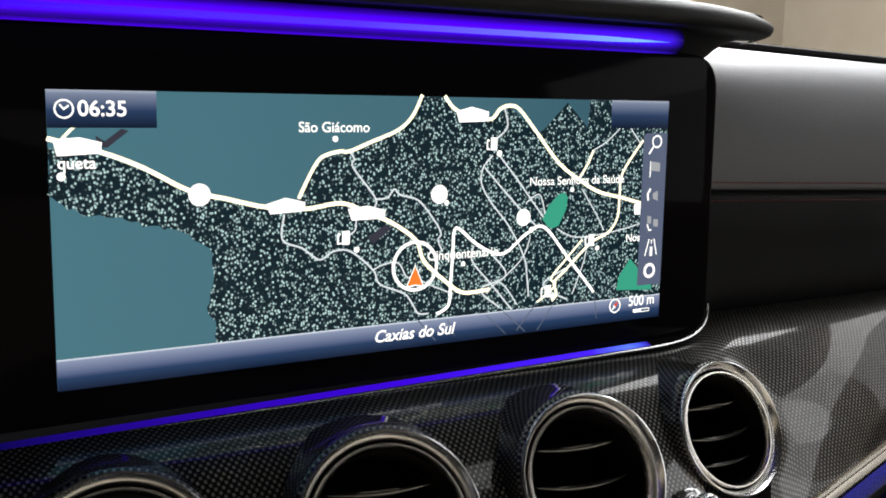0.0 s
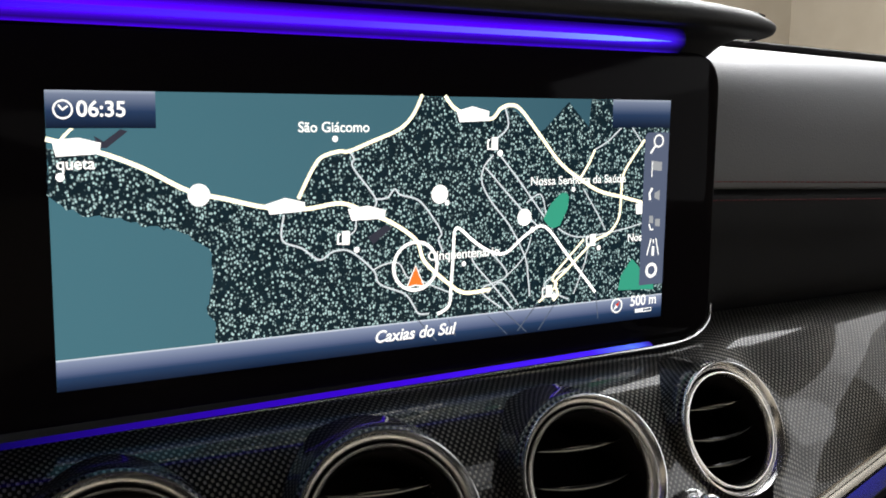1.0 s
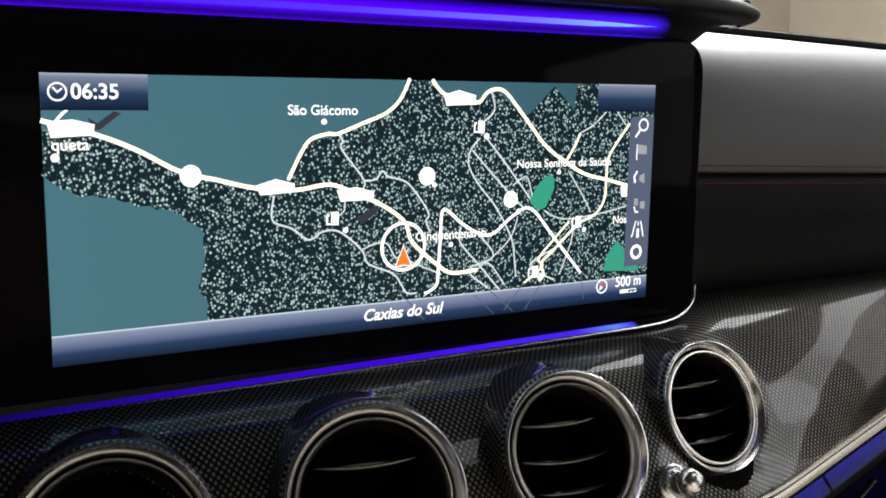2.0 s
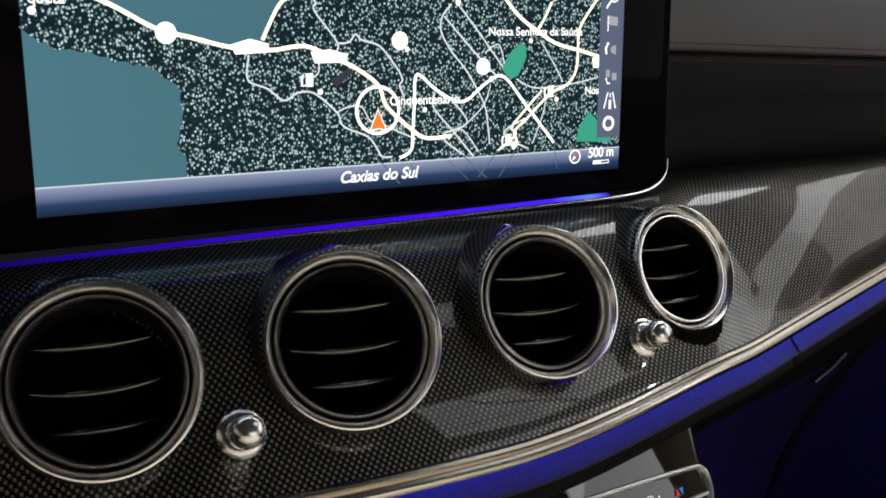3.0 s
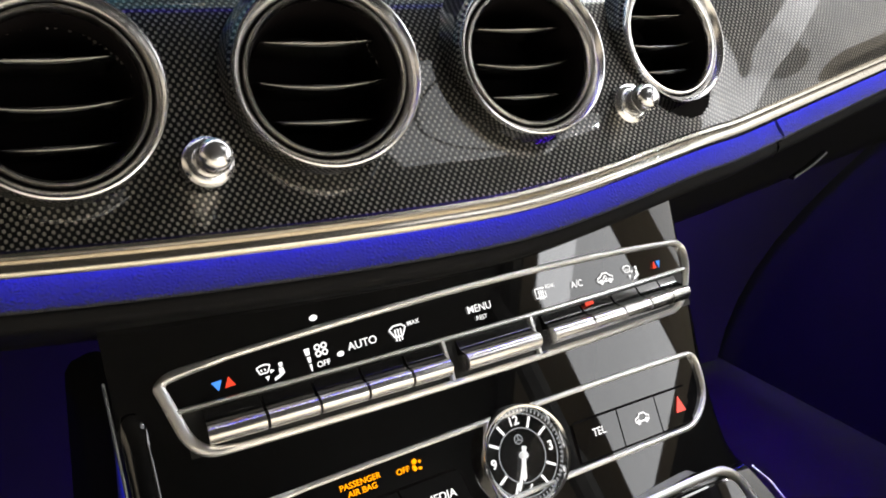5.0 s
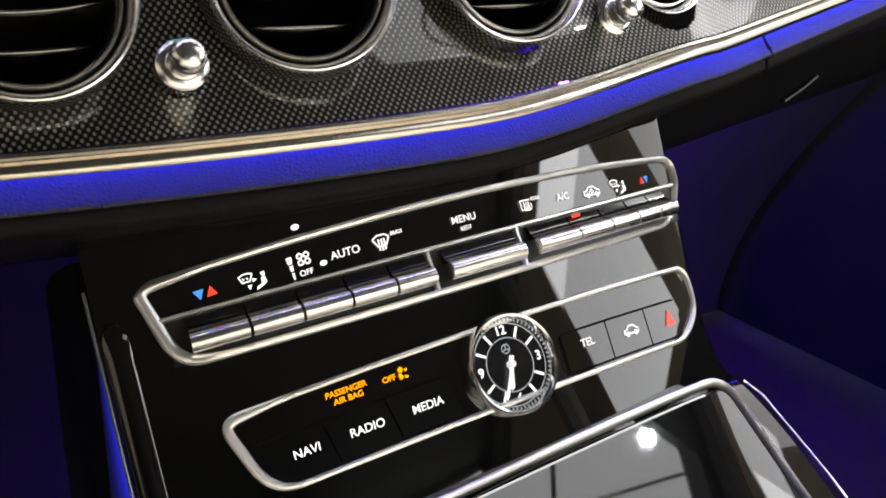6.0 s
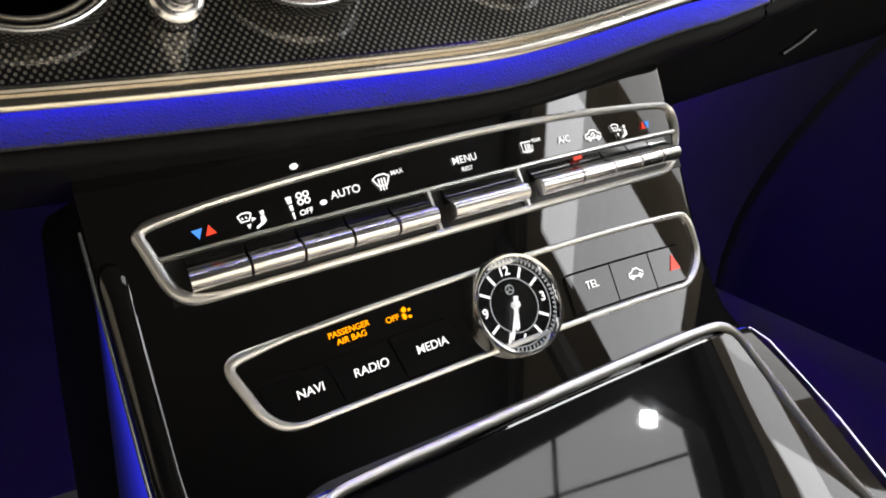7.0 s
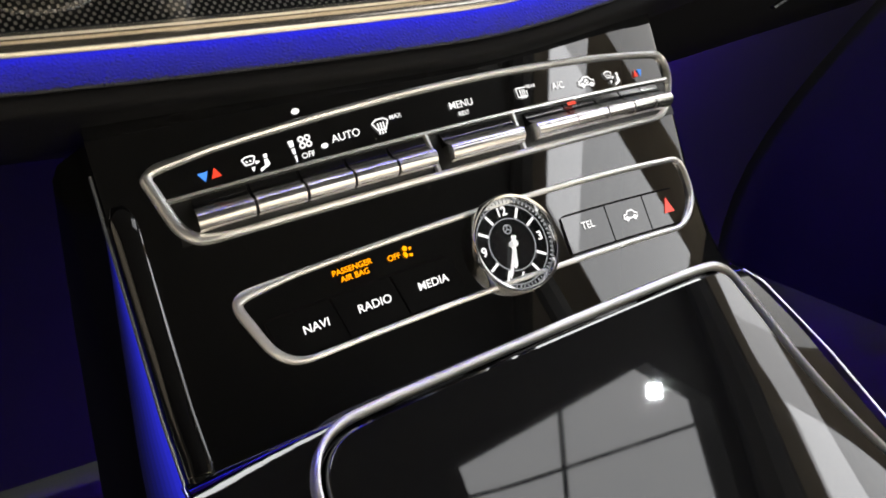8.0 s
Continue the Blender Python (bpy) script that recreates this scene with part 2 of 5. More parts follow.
def rounded(corners, radii, steps=7):
    """A closed outline in the plane with rounded corners."""
    out, n = [], len(corners)
    for i in range(n):
        p, a, b = Vector(corners[i]), Vector(corners[i - 1]), Vector(corners[(i + 1) % n])
        r = min(radii[i], 0.49 * (a - p).length, 0.49 * (b - p).length)
        s, e = p + (a - p).normalized() * r, p + (b - p).normalized() * r
        for k in range(steps + 1):
            t = k / steps
            out.append((1 - t) ** 2 * s + 2 * t * (1 - t) * p + t * t * e)
    return out


def dense(outline, step):
    """The outline with points no further apart than step."""
    out = []
    for i, a in enumerate(outline):
        b = outline[(i + 1) % len(outline)]
        k = max(1, math.ceil((b - a).length / step))
        out += [a.lerp(b, j / k) for j in range(k)]
    return out


def inset(outline, w):
    """The outline moved inwards by w, on either winding."""
    n, out = len(outline), []
    area = sum(outline[i].x * outline[(i + 1) % n].y - outline[(i + 1) % n].x * outline[i].y for i in range(n))
    side = 1 if area > 0 else -1
    for i in range(n):
        t = (outline[(i + 1) % n] - outline[i - 1])
        t = t.normalized() if t.length > 1e-9 else Vector((1, 0))
        out.append(outline[i] + Vector((-t.y, t.x)) * side * w)
    return out


def tube(points, radius, sides=8, closed=False, squash=1.0, ends=True):
    """A round bar along a line; squash flattens it upright."""
    p = [Vector(q) for q in points]
    n, loops = len(p), []
    for i in range(n):
        t = ((p[(i + 1) % n] if (closed or i + 1 < n) else p[i]) - (p[i - 1] if (closed or i > 0) else p[i])).normalized()
        side = t.cross(Vector((0, 0, 1)))
        side = side.normalized() if side.length > 1e-4 else Vector((1, 0, 0))
        up = side.cross(t)
        r = radius(i / max(1, n - 1)) if callable(radius) else radius
        loops.append([p[i] + side * r * math.cos(a) + up * r * squash * math.sin(a) for a in (2 * math.pi * k / sides for k in range(sides))])
    if closed:
        loops.append(loops[0])
    return loft(loops, (ends and not closed, ends and not closed))


def plate(outline, place, low, high, bevel=0.0):
    """A solid plate with that outline, laid on a surface by place(u, v, off)."""
    loops = [[place(q.x, q.y, low) for q in outline]]
    if bevel:
        loops += [[place(q.x, q.y, high - bevel) for q in outline], [place(q.x, q.y, high - bevel * 0.3) for q in inset(outline, bevel * 0.3)]]
        outline = inset(outline, bevel)
    loops.append([place(q.x, q.y, high) for q in outline])
    return loft(loops, (True, True))


def moulding(outline, place, profile, widen=None):
    """A closed frame: profile gives (inset, height) from the outside to the inside; widen stretches it here and there."""
    loops = []
    for w, h in profile:
        moved = inset(outline, w)
        if widen:
            moved = [q + (m - q) * widen(q.x) for q, m in zip(outline, moved)]
        loops.append([place(q.x, q.y, h) for q in moved])
    return loft(loops)


def box(x0, x1, y0, y1):
    return [Vector((x0, y0)), Vector((x1, y0)), Vector((x1, y1)), Vector((x0, y1))]


def disc(x, y, r, n=24, ry=None):
    return [Vector((x + r * math.cos(2 * math.pi * k / n), y + (ry or r) * math.sin(2 * math.pi * k / n))) for k in range(n)]


def ribbon(line, w, place, off):
    """A flat road of width w along a line in the plane."""
    p, verts, faces = [Vector(q[:2]) for q in line], [], []
    for i in range(len(p)):
        t = (p[min(i + 1, len(p) - 1)] - p[max(i - 1, 0)]).normalized()
        s = Vector((-t.y, t.x)) * w / 2
        verts += [place(*(p[i] + s), off), place(*(p[i] - s), off)]
        if i:
            faces.append((2 * i - 2, 2 * i - 1, 2 * i + 1, 2 * i))
    return verts, faces


def lettering(text, size, x, y, place, off, material, parent, name="lettering", align="CENTER", slant=0.0, turn=0.0, squeeze=1.0, bold=0.0):
    """Words in the built-in font, laid on a surface."""
    curve = bpy.data.curves.new(name, "FONT")
    curve.body, curve.size, curve.align_x, curve.align_y, curve.shear = text, size, align, "CENTER", slant
    curve.offset = bold
    temp = new("temp", curve)
    data = bpy.data.meshes.new_from_object(temp.evaluated_get(bpy.context.evaluated_depsgraph_get()))
    bpy.data.objects.remove(temp)
    bpy.data.curves.remove(curve)
    c, s = math.cos(radians(turn)), math.sin(radians(turn))
    for v in data.vertices:
        a, b = v.co.x * squeeze, v.co.y
        v.co = place(x + a * c - b * s, y + a * s + b * c, off)
    data.materials.clear()
    data.materials.append(material)
    data.name = name
    ob = new(name, data)
    ob.parent = parent
    return ob


def mark(outline, place, off, material, parent, name="symbol"):
    """A thin printed or lit shape."""
    v = [place(q.x, q.y, off) for q in outline]
    return mesh(name, v, [tuple(range(len(v)))], material, parent, smooth=False)


# ---- shapes of the dashboard ----
def strip_y(x):
    """How far the chrome strip stands out along the dashboard."""
    return -0.093 + 0.65 * x * x if x < 0.2 else -0.067 + 0.26 * (x - 0.2)


def rise(x, a, b):
    """The strip climbs gently from the driver's to the passenger's side."""
    s = min(1.0, max(0.0, (x - 0.01) / 0.16))
    return a + (b - a) * s * s * (3 - 2 * s) + max(0.0, x - 0.17) * 0.078


def strip_z(x):
    return rise(x, 0.8495, 0.8625)


VENTS = [(-0.1390, -0.0590, 0.8955, -6, 0.955), (-0.0450, -0.0680, 0.8980, -10, 1.0), (0.0505, -0.0660, 0.8993, -6, 0.96), (0.1445, -0.0520, 0.9008, 2, 0.90)]
VENT_LEAN = 25.0


def trim_top(x):
    """Upper edge of the carbon trim: depth and height."""
    s = min(1.0, max(0.0, (x - 0.145) / 0.055))
    s = s * s * (3 - 2 * s)
    return -0.0060 + 0.030 * s, 0.9283 + 0.0085 * s


TRIM_CURVE = smooth_path([(0, 0, 0), (0.29, 0.09, 0), (0.545, 0.34, 0), (0.81, 0.78, 0), (1, 1, 0)], 16)


TRIM_ROUND = smooth_path([(0, 0, 0), (0.36, 0.08, 0), (0.68, 0.33, 0), (0.915, 0.67, 0), (1, 1, 0)], 16)


def profile_at(s, w):
    """How the section of the trim bows out on its way down."""
    k = s * (len(TRIM_CURVE) - 1)
    i = min(int(k), len(TRIM_CURVE) - 2)
    p = TRIM_CURVE[i].lerp(TRIM_CURVE[i + 1], k - i).lerp(TRIM_ROUND[i].lerp(TRIM_ROUND[i + 1], k - i), w)
    return p.x, p.y


def trim(x, s):
    """The carbon trim: s runs from the screen (0) down to the chrome strip (1)."""
    y0, z0 = trim_top(x)
    y1, z1 = strip_y(x) - 0.0002, strip_z(x) + 0.0004
    w = min(1.0, max(0.0, (x - 0.16) / 0.14))
    fy, fz = profile_at(s, w * w * (3 - 2 * w))
    return Vector((x, y0 + (y1 - y0) * fy, z0 + (z1 - z0) * fz))


def console_h(x, h):
    d = x - 0.010
    return h - 0.70 * d * d + 0.035 * d


def console(x, h, off=0.0):
    """The upright face of the centre console; h is the height at its middle."""
    z, d = console_h(x, h), x - 0.010
    n = Vector((2.386 * d, -1.0, 0.635)).normalized()
    return Vector((x, -0.1174 + 0.6352 * (z - 0.775) + 1.193 * d * d, z)) + n * off


FLAT = 1 / 1.185


def console_text(cx, ch):
    """Places flat lettering on the console round a point."""
    return lambda u, v, off: console(cx + u, ch + v * FLAT, off)


def slope(x, y, off=0.0):
    """The lower, flatter part of the console round the storage lid."""
    d = x - 0.012
    return Vector((x, y, 0.7235 + (y + 0.148) / 1.6 - 0.42 * d * d)) + Vector((0.0, -0.53, 0.848)) * off


def screen(u, v, off=0.0):
    """Millimetres on the display, from its middle."""
    return Vector((u / 1000, -off / 1000, 1.0 + v / 1000))


def span(a, b, n):
    return [a + (b - a) * i / (n - 1) for i in range(n)]


# ---- dashboard ----
dash = thing("dashboard", "black leather dashboard with red stitching and padded lower edge", "dashboard", kind="structure")


def upper_section(x):
    z0 = 1.0075 - 0.03 * (x - 0.18)
    return [(0.030, z0 - 0.001), (0.0215, z0 + 0.0004), (0.0195, z0 + 0.004), (0.0225, z0 + 0.022), (0.030, z0 + 0.044), (0.044, z0 + 0.063), (0.066, z0 + 0.077),
            (0.10, z0 + 0.086), (0.17, z0 + 0.092), (0.28, z0 + 0.097), (0.50, z0 + 0.088)]


def lower_section(x):
    y, z = trim_top(x)
    z0 = 1.0075 - 0.03 * (x - 0.18)
    return [(y + 0.006, z - 0.004), (y + 0.001, z + 0.001), (y * 0.55 + 0.004, z + 0.012), (0.0165, z + 0.034), (0.0155, z0 - 0.02), (0.0168, z0 - 0.006), (0.0192, z0 - 0.0022), (0.030, z0 + 0.002)]


def swept(section, xs, name, material, label=""):
    rows = [smooth_path([(x, y, z) for y, z in section(x)], 5) for x in xs]
    n = len(rows[0])
    faces = [(i * n + j, (i + 1) * n + j, (i + 1) * n + j + 1, i * n + j + 1) for i in range(len(rows) - 1) for j in range(n - 1)]
    return mesh(name, [p for r in rows for p in r], faces, material, dash, label)


XS_RIGHT = span(0.172, 0.95, 50)
swept(upper_section, XS_RIGHT, "upper_pad", LEATHER_TOP, "grey-black grained leather upper pad")
swept(lower_section, XS_RIGHT, "middle_pad", LEATHER, "black leather panel below the stitched seam")
for shift in (0.0045, -0.0055):
    for k in range(74):
        x = 0.178 + k * 0.0048
        z = 1.0075 - 0.03 * (x - 0.18) + shift
        y = 0.0192 if shift > 0 else 0.0166
        v, f = tube([(x, y - 0.0001, z), (x + 0.0017, y - 0.0006, z + 0.0001), (x + 0.0034, y - 0.0001, z)], 0.00035, 5)
        mesh("stitch", v, f, THREAD, dash)


def pad_section(x):
    """Blue-lit band and the roll below it."""
    y, z = strip_y(x), strip_z(x) - 0.0075
    tuck = max(0.0, min(1.0, (x - 0.150) / 0.03))
    out = [(y + 0.0050, z + 0.0002), (y + 0.0022, z - 0.0020), (y + 0.0004, z - 0.0045), (y - 0.0016, z - 0.0070), (y - 0.0042, z - 0.0094), (y - 0.0060, z - 0.0112), (y - 0.0052, z - 0.0124), (y - 0.0014, z - 0.0130)]
    low = [(y - 0.0030, z - 0.0155), (y - 0.0026, z - 0.0205), (y + 0.008, z - 0.0270), (y + 0.020 + 0.015 * tuck, z - 0.034 - 0.006 * tuck), (y + 0.04 + 0.03 * tuck, z - 0.045 - 0.006 * tuck), (y + 0.07 + 0.05 * tuck, z - 0.055 + 0.004 * tuck)]
    return out, low


SEAM = 0.2215
for a, b in ((-0.62, SEAM - 0.0012), (SEAM + 0.0012, 0.62)):
    xs = span(a, b, 90)
    swept(lambda x: pad_section(x)[0], xs, "leather_band", LEATHER_BAND, "leather band washed in blue light")
    swept(lambda x: pad_section(x)[0][-1:] + pad_section(x)[1], xs, "lower_pad", LEATHER, "black leather roll under the band")
v, f = tube([(SEAM, y + 0.0022, z) for y, z in pad_section(SEAM)[0][1:] + pad_section(SEAM)[1]], 0.0022, 6)
mesh("seam", v, f, DARK, dash)

v, f = tube([(x, 0.118, upper_section(x)[7][1] + 0.0035) for x in span(0.12, 0.95, 30)], 0.0042, 8)
mesh("screen_vent", v, f, DARK, dash, "black defroster rail below the windscreen")

# glove box front and its handle slot
glove = thing("glove_box", "black glove box lid with a recessed pull", "glove box")


def glove_front(u, v):
    return Vector((u, strip_y(u) + 0.040 + (0.80 - v) * 0.5 + 28 * max(0.0, 0.800 - v) ** 2, v))


v, f = sheet(glove_front, span(0.150, 0.62, 34), span(0.748, 0.835, 12))
mesh("lid", v, f, SHADE, glove)
v, f = tube([(0.283, -0.0295, 0.8085), (0.300, -0.0275, 0.8135), (0.320, -0.022, 0.8185)], 0.0022, 8, squash=0.6)
mesh("pull", v, f, SATIN, glove, "dark grey pull bar")

# ---- carbon trim ----
trim_panel = thing("trim_panel", "glossy woven carbon-fibre trim panel across the dashboard", "trim panel")
xs = span(-0.60, 0.62, 720)
ss = span(0.0, 1.0, 64)
pts, uvs, keep = [], [], []
for j, s in enumerate(ss):
    for x in xs:
        p = trim(x, s)
        pts.append(p)
n = len(xs)
lengths = [0.0] * n
uvs = [None] * len(pts)
for j in range(len(ss)):
    for i in range(n):
        if j:
            a, b = pts[(j - 1) * n + i], pts[j * n + i]
            lengths[i] += (b - a).length
        uvs[j * n + i] = (xs[i], lengths[i])
for j in range(len(ss) - 1):
    for i in range(n - 1):
        c = pts[j * n + i]
        if any(math.hypot(c.x - vx, (c.z - vz + 0.007) / math.cos(radians(VENT_LEAN))) < 0.0295 for vx, _, vz, _, _ in VENTS):
            continue
        keep.append((j * n + i, j * n + i + 1, (j + 1) * n + i + 1, (j + 1) * n + i))
mesh("carbon_face", pts, keep, CARBON, trim_panel, uvs=uvs)

# chrome strip with two ridges under the carbon, and the light guide hidden below it
strip = thing("chrome_strip", "polished chrome strip with two ridges along the carbon trim", "trim strip")
RIDGES = [(0.003, -0.0014), (-0.0006, 0.0000), (-0.0022, 0.0002), (-0.0032, -0.0008), (-0.0030, -0.0018), (-0.0018, -0.0026), (-0.0028, -0.0034), (-0.0046, -0.0048), (-0.0050, -0.0062), (-0.0046, -0.0076), (-0.0040, -0.0079), (-0.0034, -0.0074), (-0.0030, -0.0062), (0.005, -0.0062)]
xs = span(-0.60, 0.62, 160)
v, f = sheet(lambda x, k: Vector((x, strip_y(x) + RIDGES[k][0], strip_z(x) + RIDGES[k][1])), xs, list(range(len(RIDGES))))
mesh("strip", v, f, STRIP, strip)
GUIDE = [(-0.0028, -0.0064), (-0.0028, -0.0070), (0.0030, -0.0066), (0.0030, -0.0063)]
v, f = sheet(lambda x, k: Vector((x, strip_y(x) + GUIDE[k][0], strip_z(x) + GUIDE[k][1])), xs, list(range(len(GUIDE))))
mesh("guide_glow", v, f, AMBIENT, strip, "blue ambient light guide")

# ---- air vents ----
def air_vent(place):
    vent = thing("air_vent", "round chrome-ringed turbine air vent with gloss black louvres", "air vent", "air vents", place=(0, 0, 0))

    def ring(profile, name, material, label="", n=72):
        loops = [[Vector((r * math.cos(2 * math.pi * k / n), y, r * math.sin(2 * math.pi * k / n))) for k in range(n)] for r, y in profile]
        v, f = loft(loops)
        mesh(name, v, f, material, vent, label)

    n = 72
    skirt = [(0.0366, 0.0004), (0.0378, -0.0004), (0.0386, 0.0004), (0.0393, 0.0030), (0.0399, 0.0080), (0.0410, 0.0140), (0.0432, 0.0210), (0.0470, 0.0300)]

    def flare(r, k):
        """The collar swells over the vent and hugs the ring below it."""
        w = min(1.0, max(0.0, (math.sin(2 * math.pi * k / n) + 0.45) / 0.75))
        w = 0.35 + 0.65 * w * w * (3 - 2 * w)
        return r * w + min(r, 0.0372) * (1 - w)

    loops = [[Vector((flare(r, k) * math.cos(2 * math.pi * k / n), y, flare(r, k) * math.sin(2 * math.pi * k / n))) for k in range(n + 1)] for r, y in skirt]
    v = [q for loop in loops for q in loop]
    f = [(j * (n + 1) + i, j * (n + 1) + i + 1, (j + 1) * (n + 1) + i + 1, (j + 1) * (n + 1) + i) for j in range(len(skirt) - 1) for i in range(n)]
    mesh("collar", v, f, CARBON, vent, "carbon-fibre collar", uvs=[(2 * math.pi * 0.039 * k / n, y) for r, y in skirt for k in range(n + 1)])
    ring([(0.0372, 0.0040), (0.0375, 0.0004), (0.0376, -0.0016), (0.0372, -0.0027), (0.0365, -0.0029), (0.0357, -0.0020), (0.0344, 0.0000), (0.0334, 0.0022), (0.0331, 0.0048)], "outer_ring", CHROME, "satin chrome outer ring")
    ring([(0.0338, 0.0042), (0.0306, 0.0042)], "groove", DARK)
    ring([(0.0324, 0.0044), (0.0323, 0.0014), (0.0318, 0.0002), (0.0311, 0.0002), (0.0303, 0.0014), (0.0298, 0.0032), (0.0296, 0.0056)], "inner_ring", BRUSHED, "brushed inner ring")
    ring([(0.0297, 0.0036), (0.0293, 0.006), (0.0286, 0.022), (0.0276, 0.046), (0.0002, 0.047)], "bore", DARK, "dark bore", 40)
    for h, bow in ((0.0140, 0.0020), (-0.0018, 0.0036), (-0.0178, 0.0016)):
        half = math.sqrt(0.0280 ** 2 - h * h) * 0.96
        us = span(-1, 1, 21)
        loops = []
        for u in us:
            w = 1 - u * u
            x, z = u * half, h - bow * w + 0.0012
            front, tall = 0.0085 - 0.0030 * w, 0.0007 + 0.0013 * w
            loops.append([Vector((x, front, z)), Vector((x, front + 0.0010, z + tall * 0.7)), Vector((x, front + 0.006, z + tall)), Vector((x, front + 0.020, z + 0.0006 + tall * 0.5)),
                          Vector((x, front + 0.020, z - 0.0006)), Vector((x, front + 0.006, z - tall * 0.6)), Vector((x, front + 0.0008, z - tall * 0.5))])
        v, f = loft(loops, (True, True))
        fin = mesh("fin", v, f, FIN, vent)
        v, f = tube([(u * half, 0.0084 - 0.0030 * (1 - u * u), h - bow * (1 - u * u) + 0.0012) for u in span(-0.92, 0.86, 15)], lambda t: 0.0002 + 0.0004 * math.sin(math.pi * t) ** 0.5, 6)
        mesh("edge", v, f, EDGE, fin, "grey satin leading edge")
    return vent


first = air_vent(None)
for i, (x, y, z, turn, size) in enumerate(VENTS):
    y, z = y - 0.0035, z + 0.0012
    m = pose(x, y, z, -VENT_LEAN, 0, turn) @ Matrix.Scale(size, 4)
    if i == 0:
        first.matrix_basis = m
    else:
        copy_thing(first, m)


def knob(place):
    k = thing("vent_knob", "polished chrome vent shut-off knob on the carbon trim", "knob", "vent knobs")

    def lathe(profile, name, material, n=40):
        loops = [[Vector((r * math.cos(2 * math.pi * i / n), y, r * math.sin(2 * math.pi * i / n))) for i in range(n)] for r, y in profile]
        v, f = loft(loops, (True, True))
        mesh(name, v, f, material, k)

    lathe([(0.0088, 0.006), (0.0093, 0.0), (0.0091, -0.0014), (0.0080, -0.0024), (0.0066, -0.0030)], "collar", CHROME)
    lathe([(0.0070, -0.0020), (0.0058, -0.0034), (0.0056, -0.0084), (0.0060, -0.0088), (0.0060, -0.0092)], "stem", CHROME)
    lathe([(0.0056, -0.0090), (0.0062, -0.0098), (0.0063, -0.0120), (0.0057, -0.0143), (0.0040, -0.0158), (0.0016, -0.0164)], "cap", CHROME)
    return k


one = knob(None)
one.matrix_basis = pose(-0.0945, -0.0790, 0.8725, -26, 0, -6)
copy_thing(one, pose(0.1060, -0.0715, 0.8755, -26, 0, -4))

# ---- display ----
display = thing("display_screen", "wide black glass dashboard display showing a lit navigation map", "display")
frame_outline = dense(rounded([(-420, -69), (181.5, -67), (180.5, 79), (-420, 76)], [5, 17, 20, 5], 10), 40)
v, f = plate(frame_outline, lambda a, b, o: screen(a, b, o), -14, 0.0, 1.2)
mesh("bezel", v, f, GLOSS, display, "black glass surround")
TEAL = fade("map_land", "X", [(0.0, (0.060, 0.165, 0.205)), (0.6, (0.050, 0.130, 0.165)), (1.0, (0.030, 0.085, 0.12))], 1.12, (-0.146, 0.146))
ROAD_Y, ROAD_W, ROAD_G = glow("road_yellow", (1.0, 0.92, 0.66), 1.6), glow("road_white", (1.0, 0.97, 0.92), 1.6), glow("road_grey", (0.66, 0.70, 0.72), 1.15)
MAP_WHITE = glow("map_white", (1.0, 0.98, 0.94), 1.3)
GREEN, SLATE = glow("map_green", (0.05, 0.42, 0.27), 0.9), glow("map_slate", (0.05, 0.05, 0.075), 0.8)
BAR = fade("bar_blue", "Z", [(0.0, (0.004, 0.010, 0.030)), (0.38, (0.016, 0.040, 0.10)), (0.52, (0.075, 0.10, 0.19)), (0.92, (0.21, 0.25, 0.36)), (0.98, (0.62, 0.66, 0.72))], 1.25, (0.9452, 0.9572))
TAB = fade("tab_blue", "Z", [(0.0, (0.004, 0.010, 0.028)), (0.45, (0.02, 0.045, 0.11)), (0.55, (0.05, 0.08, 0.16)), (0.9, (0.20, 0.24, 0.34)), (1.0, (0.40, 0.45, 0.55))], 1.0, (1.0415, 1.0550))
MENU_GREY = glow("menu_grey", (0.8, 0.82, 0.85), 0.5)
MENU_RED = glow("menu_red", (1.0, 0.07, 0.03), 0.9)
SIDE = glow("side_blue", (0.13, 0.16, 0.25), 0.8)
mark(dense(box(-146.2, 147.2, -54.8, 55.0), 400), screen, 0.06, TEAL, display, "map_land")


def wavy(points, amount):
    rng = random.Random(4)
    out = []
    for i, p in enumerate(points):
        a, b = Vector(p), Vector(points[(i + 1) % len(points)])
        k = max(1, int((b - a).length / 2.2))
        rough = amount if a.x < -80 and a.y < 30 and b.x < -80 else 0.0
        for j in range(k):
            q = a.lerp(b, j / k)
            out.append(q + Vector((rng.uniform(-1, 1), rng.uniform(-1, 1))) * rough)
    return out


URBAN = [(-146.2, 34.4), (-127.8, 31.4), (-112.7, 25.8), (-95.9, 16.8), (-81.5, 13.2), (-65.3, 9.5), (-51.3, 13.1), (-45.1, 24.4), (-40.4, 29.4), (-28.7, 31.5), (-17.8, 35.6), (-5.8, 40.4),
         (1.0, 46.3), (5.8, 54.9), (16.8, 54.9), (24.2, 47.7), (40.0, 44.9), (51.4, 51.0), (66.6, 39.0), (70.4, 40.8), (84.0, 53.5), (96.3, 41.9), (97.4, 54.9), (147.0, 54.9), (147.2, -43.5),
         (19.7, -42.8), (-86.1, -42.8), (-87.3, -34.4), (-90.1, -28.5), (-86.6, -18.6), (-88.1, -5.1), (-99.1, 2.1), (-113.3, 5.4), (-124.5, 8.7), (-134.4, 9.8), (-143.0, 13.6), (-146.1, 18.4)]
mark(wavy(URBAN, 0.9), screen, 0.12, speckle(), display, "map_town")
ROAD_INK = {"y": ROAD_Y, "w": ROAD_W, "g": ROAD_G}
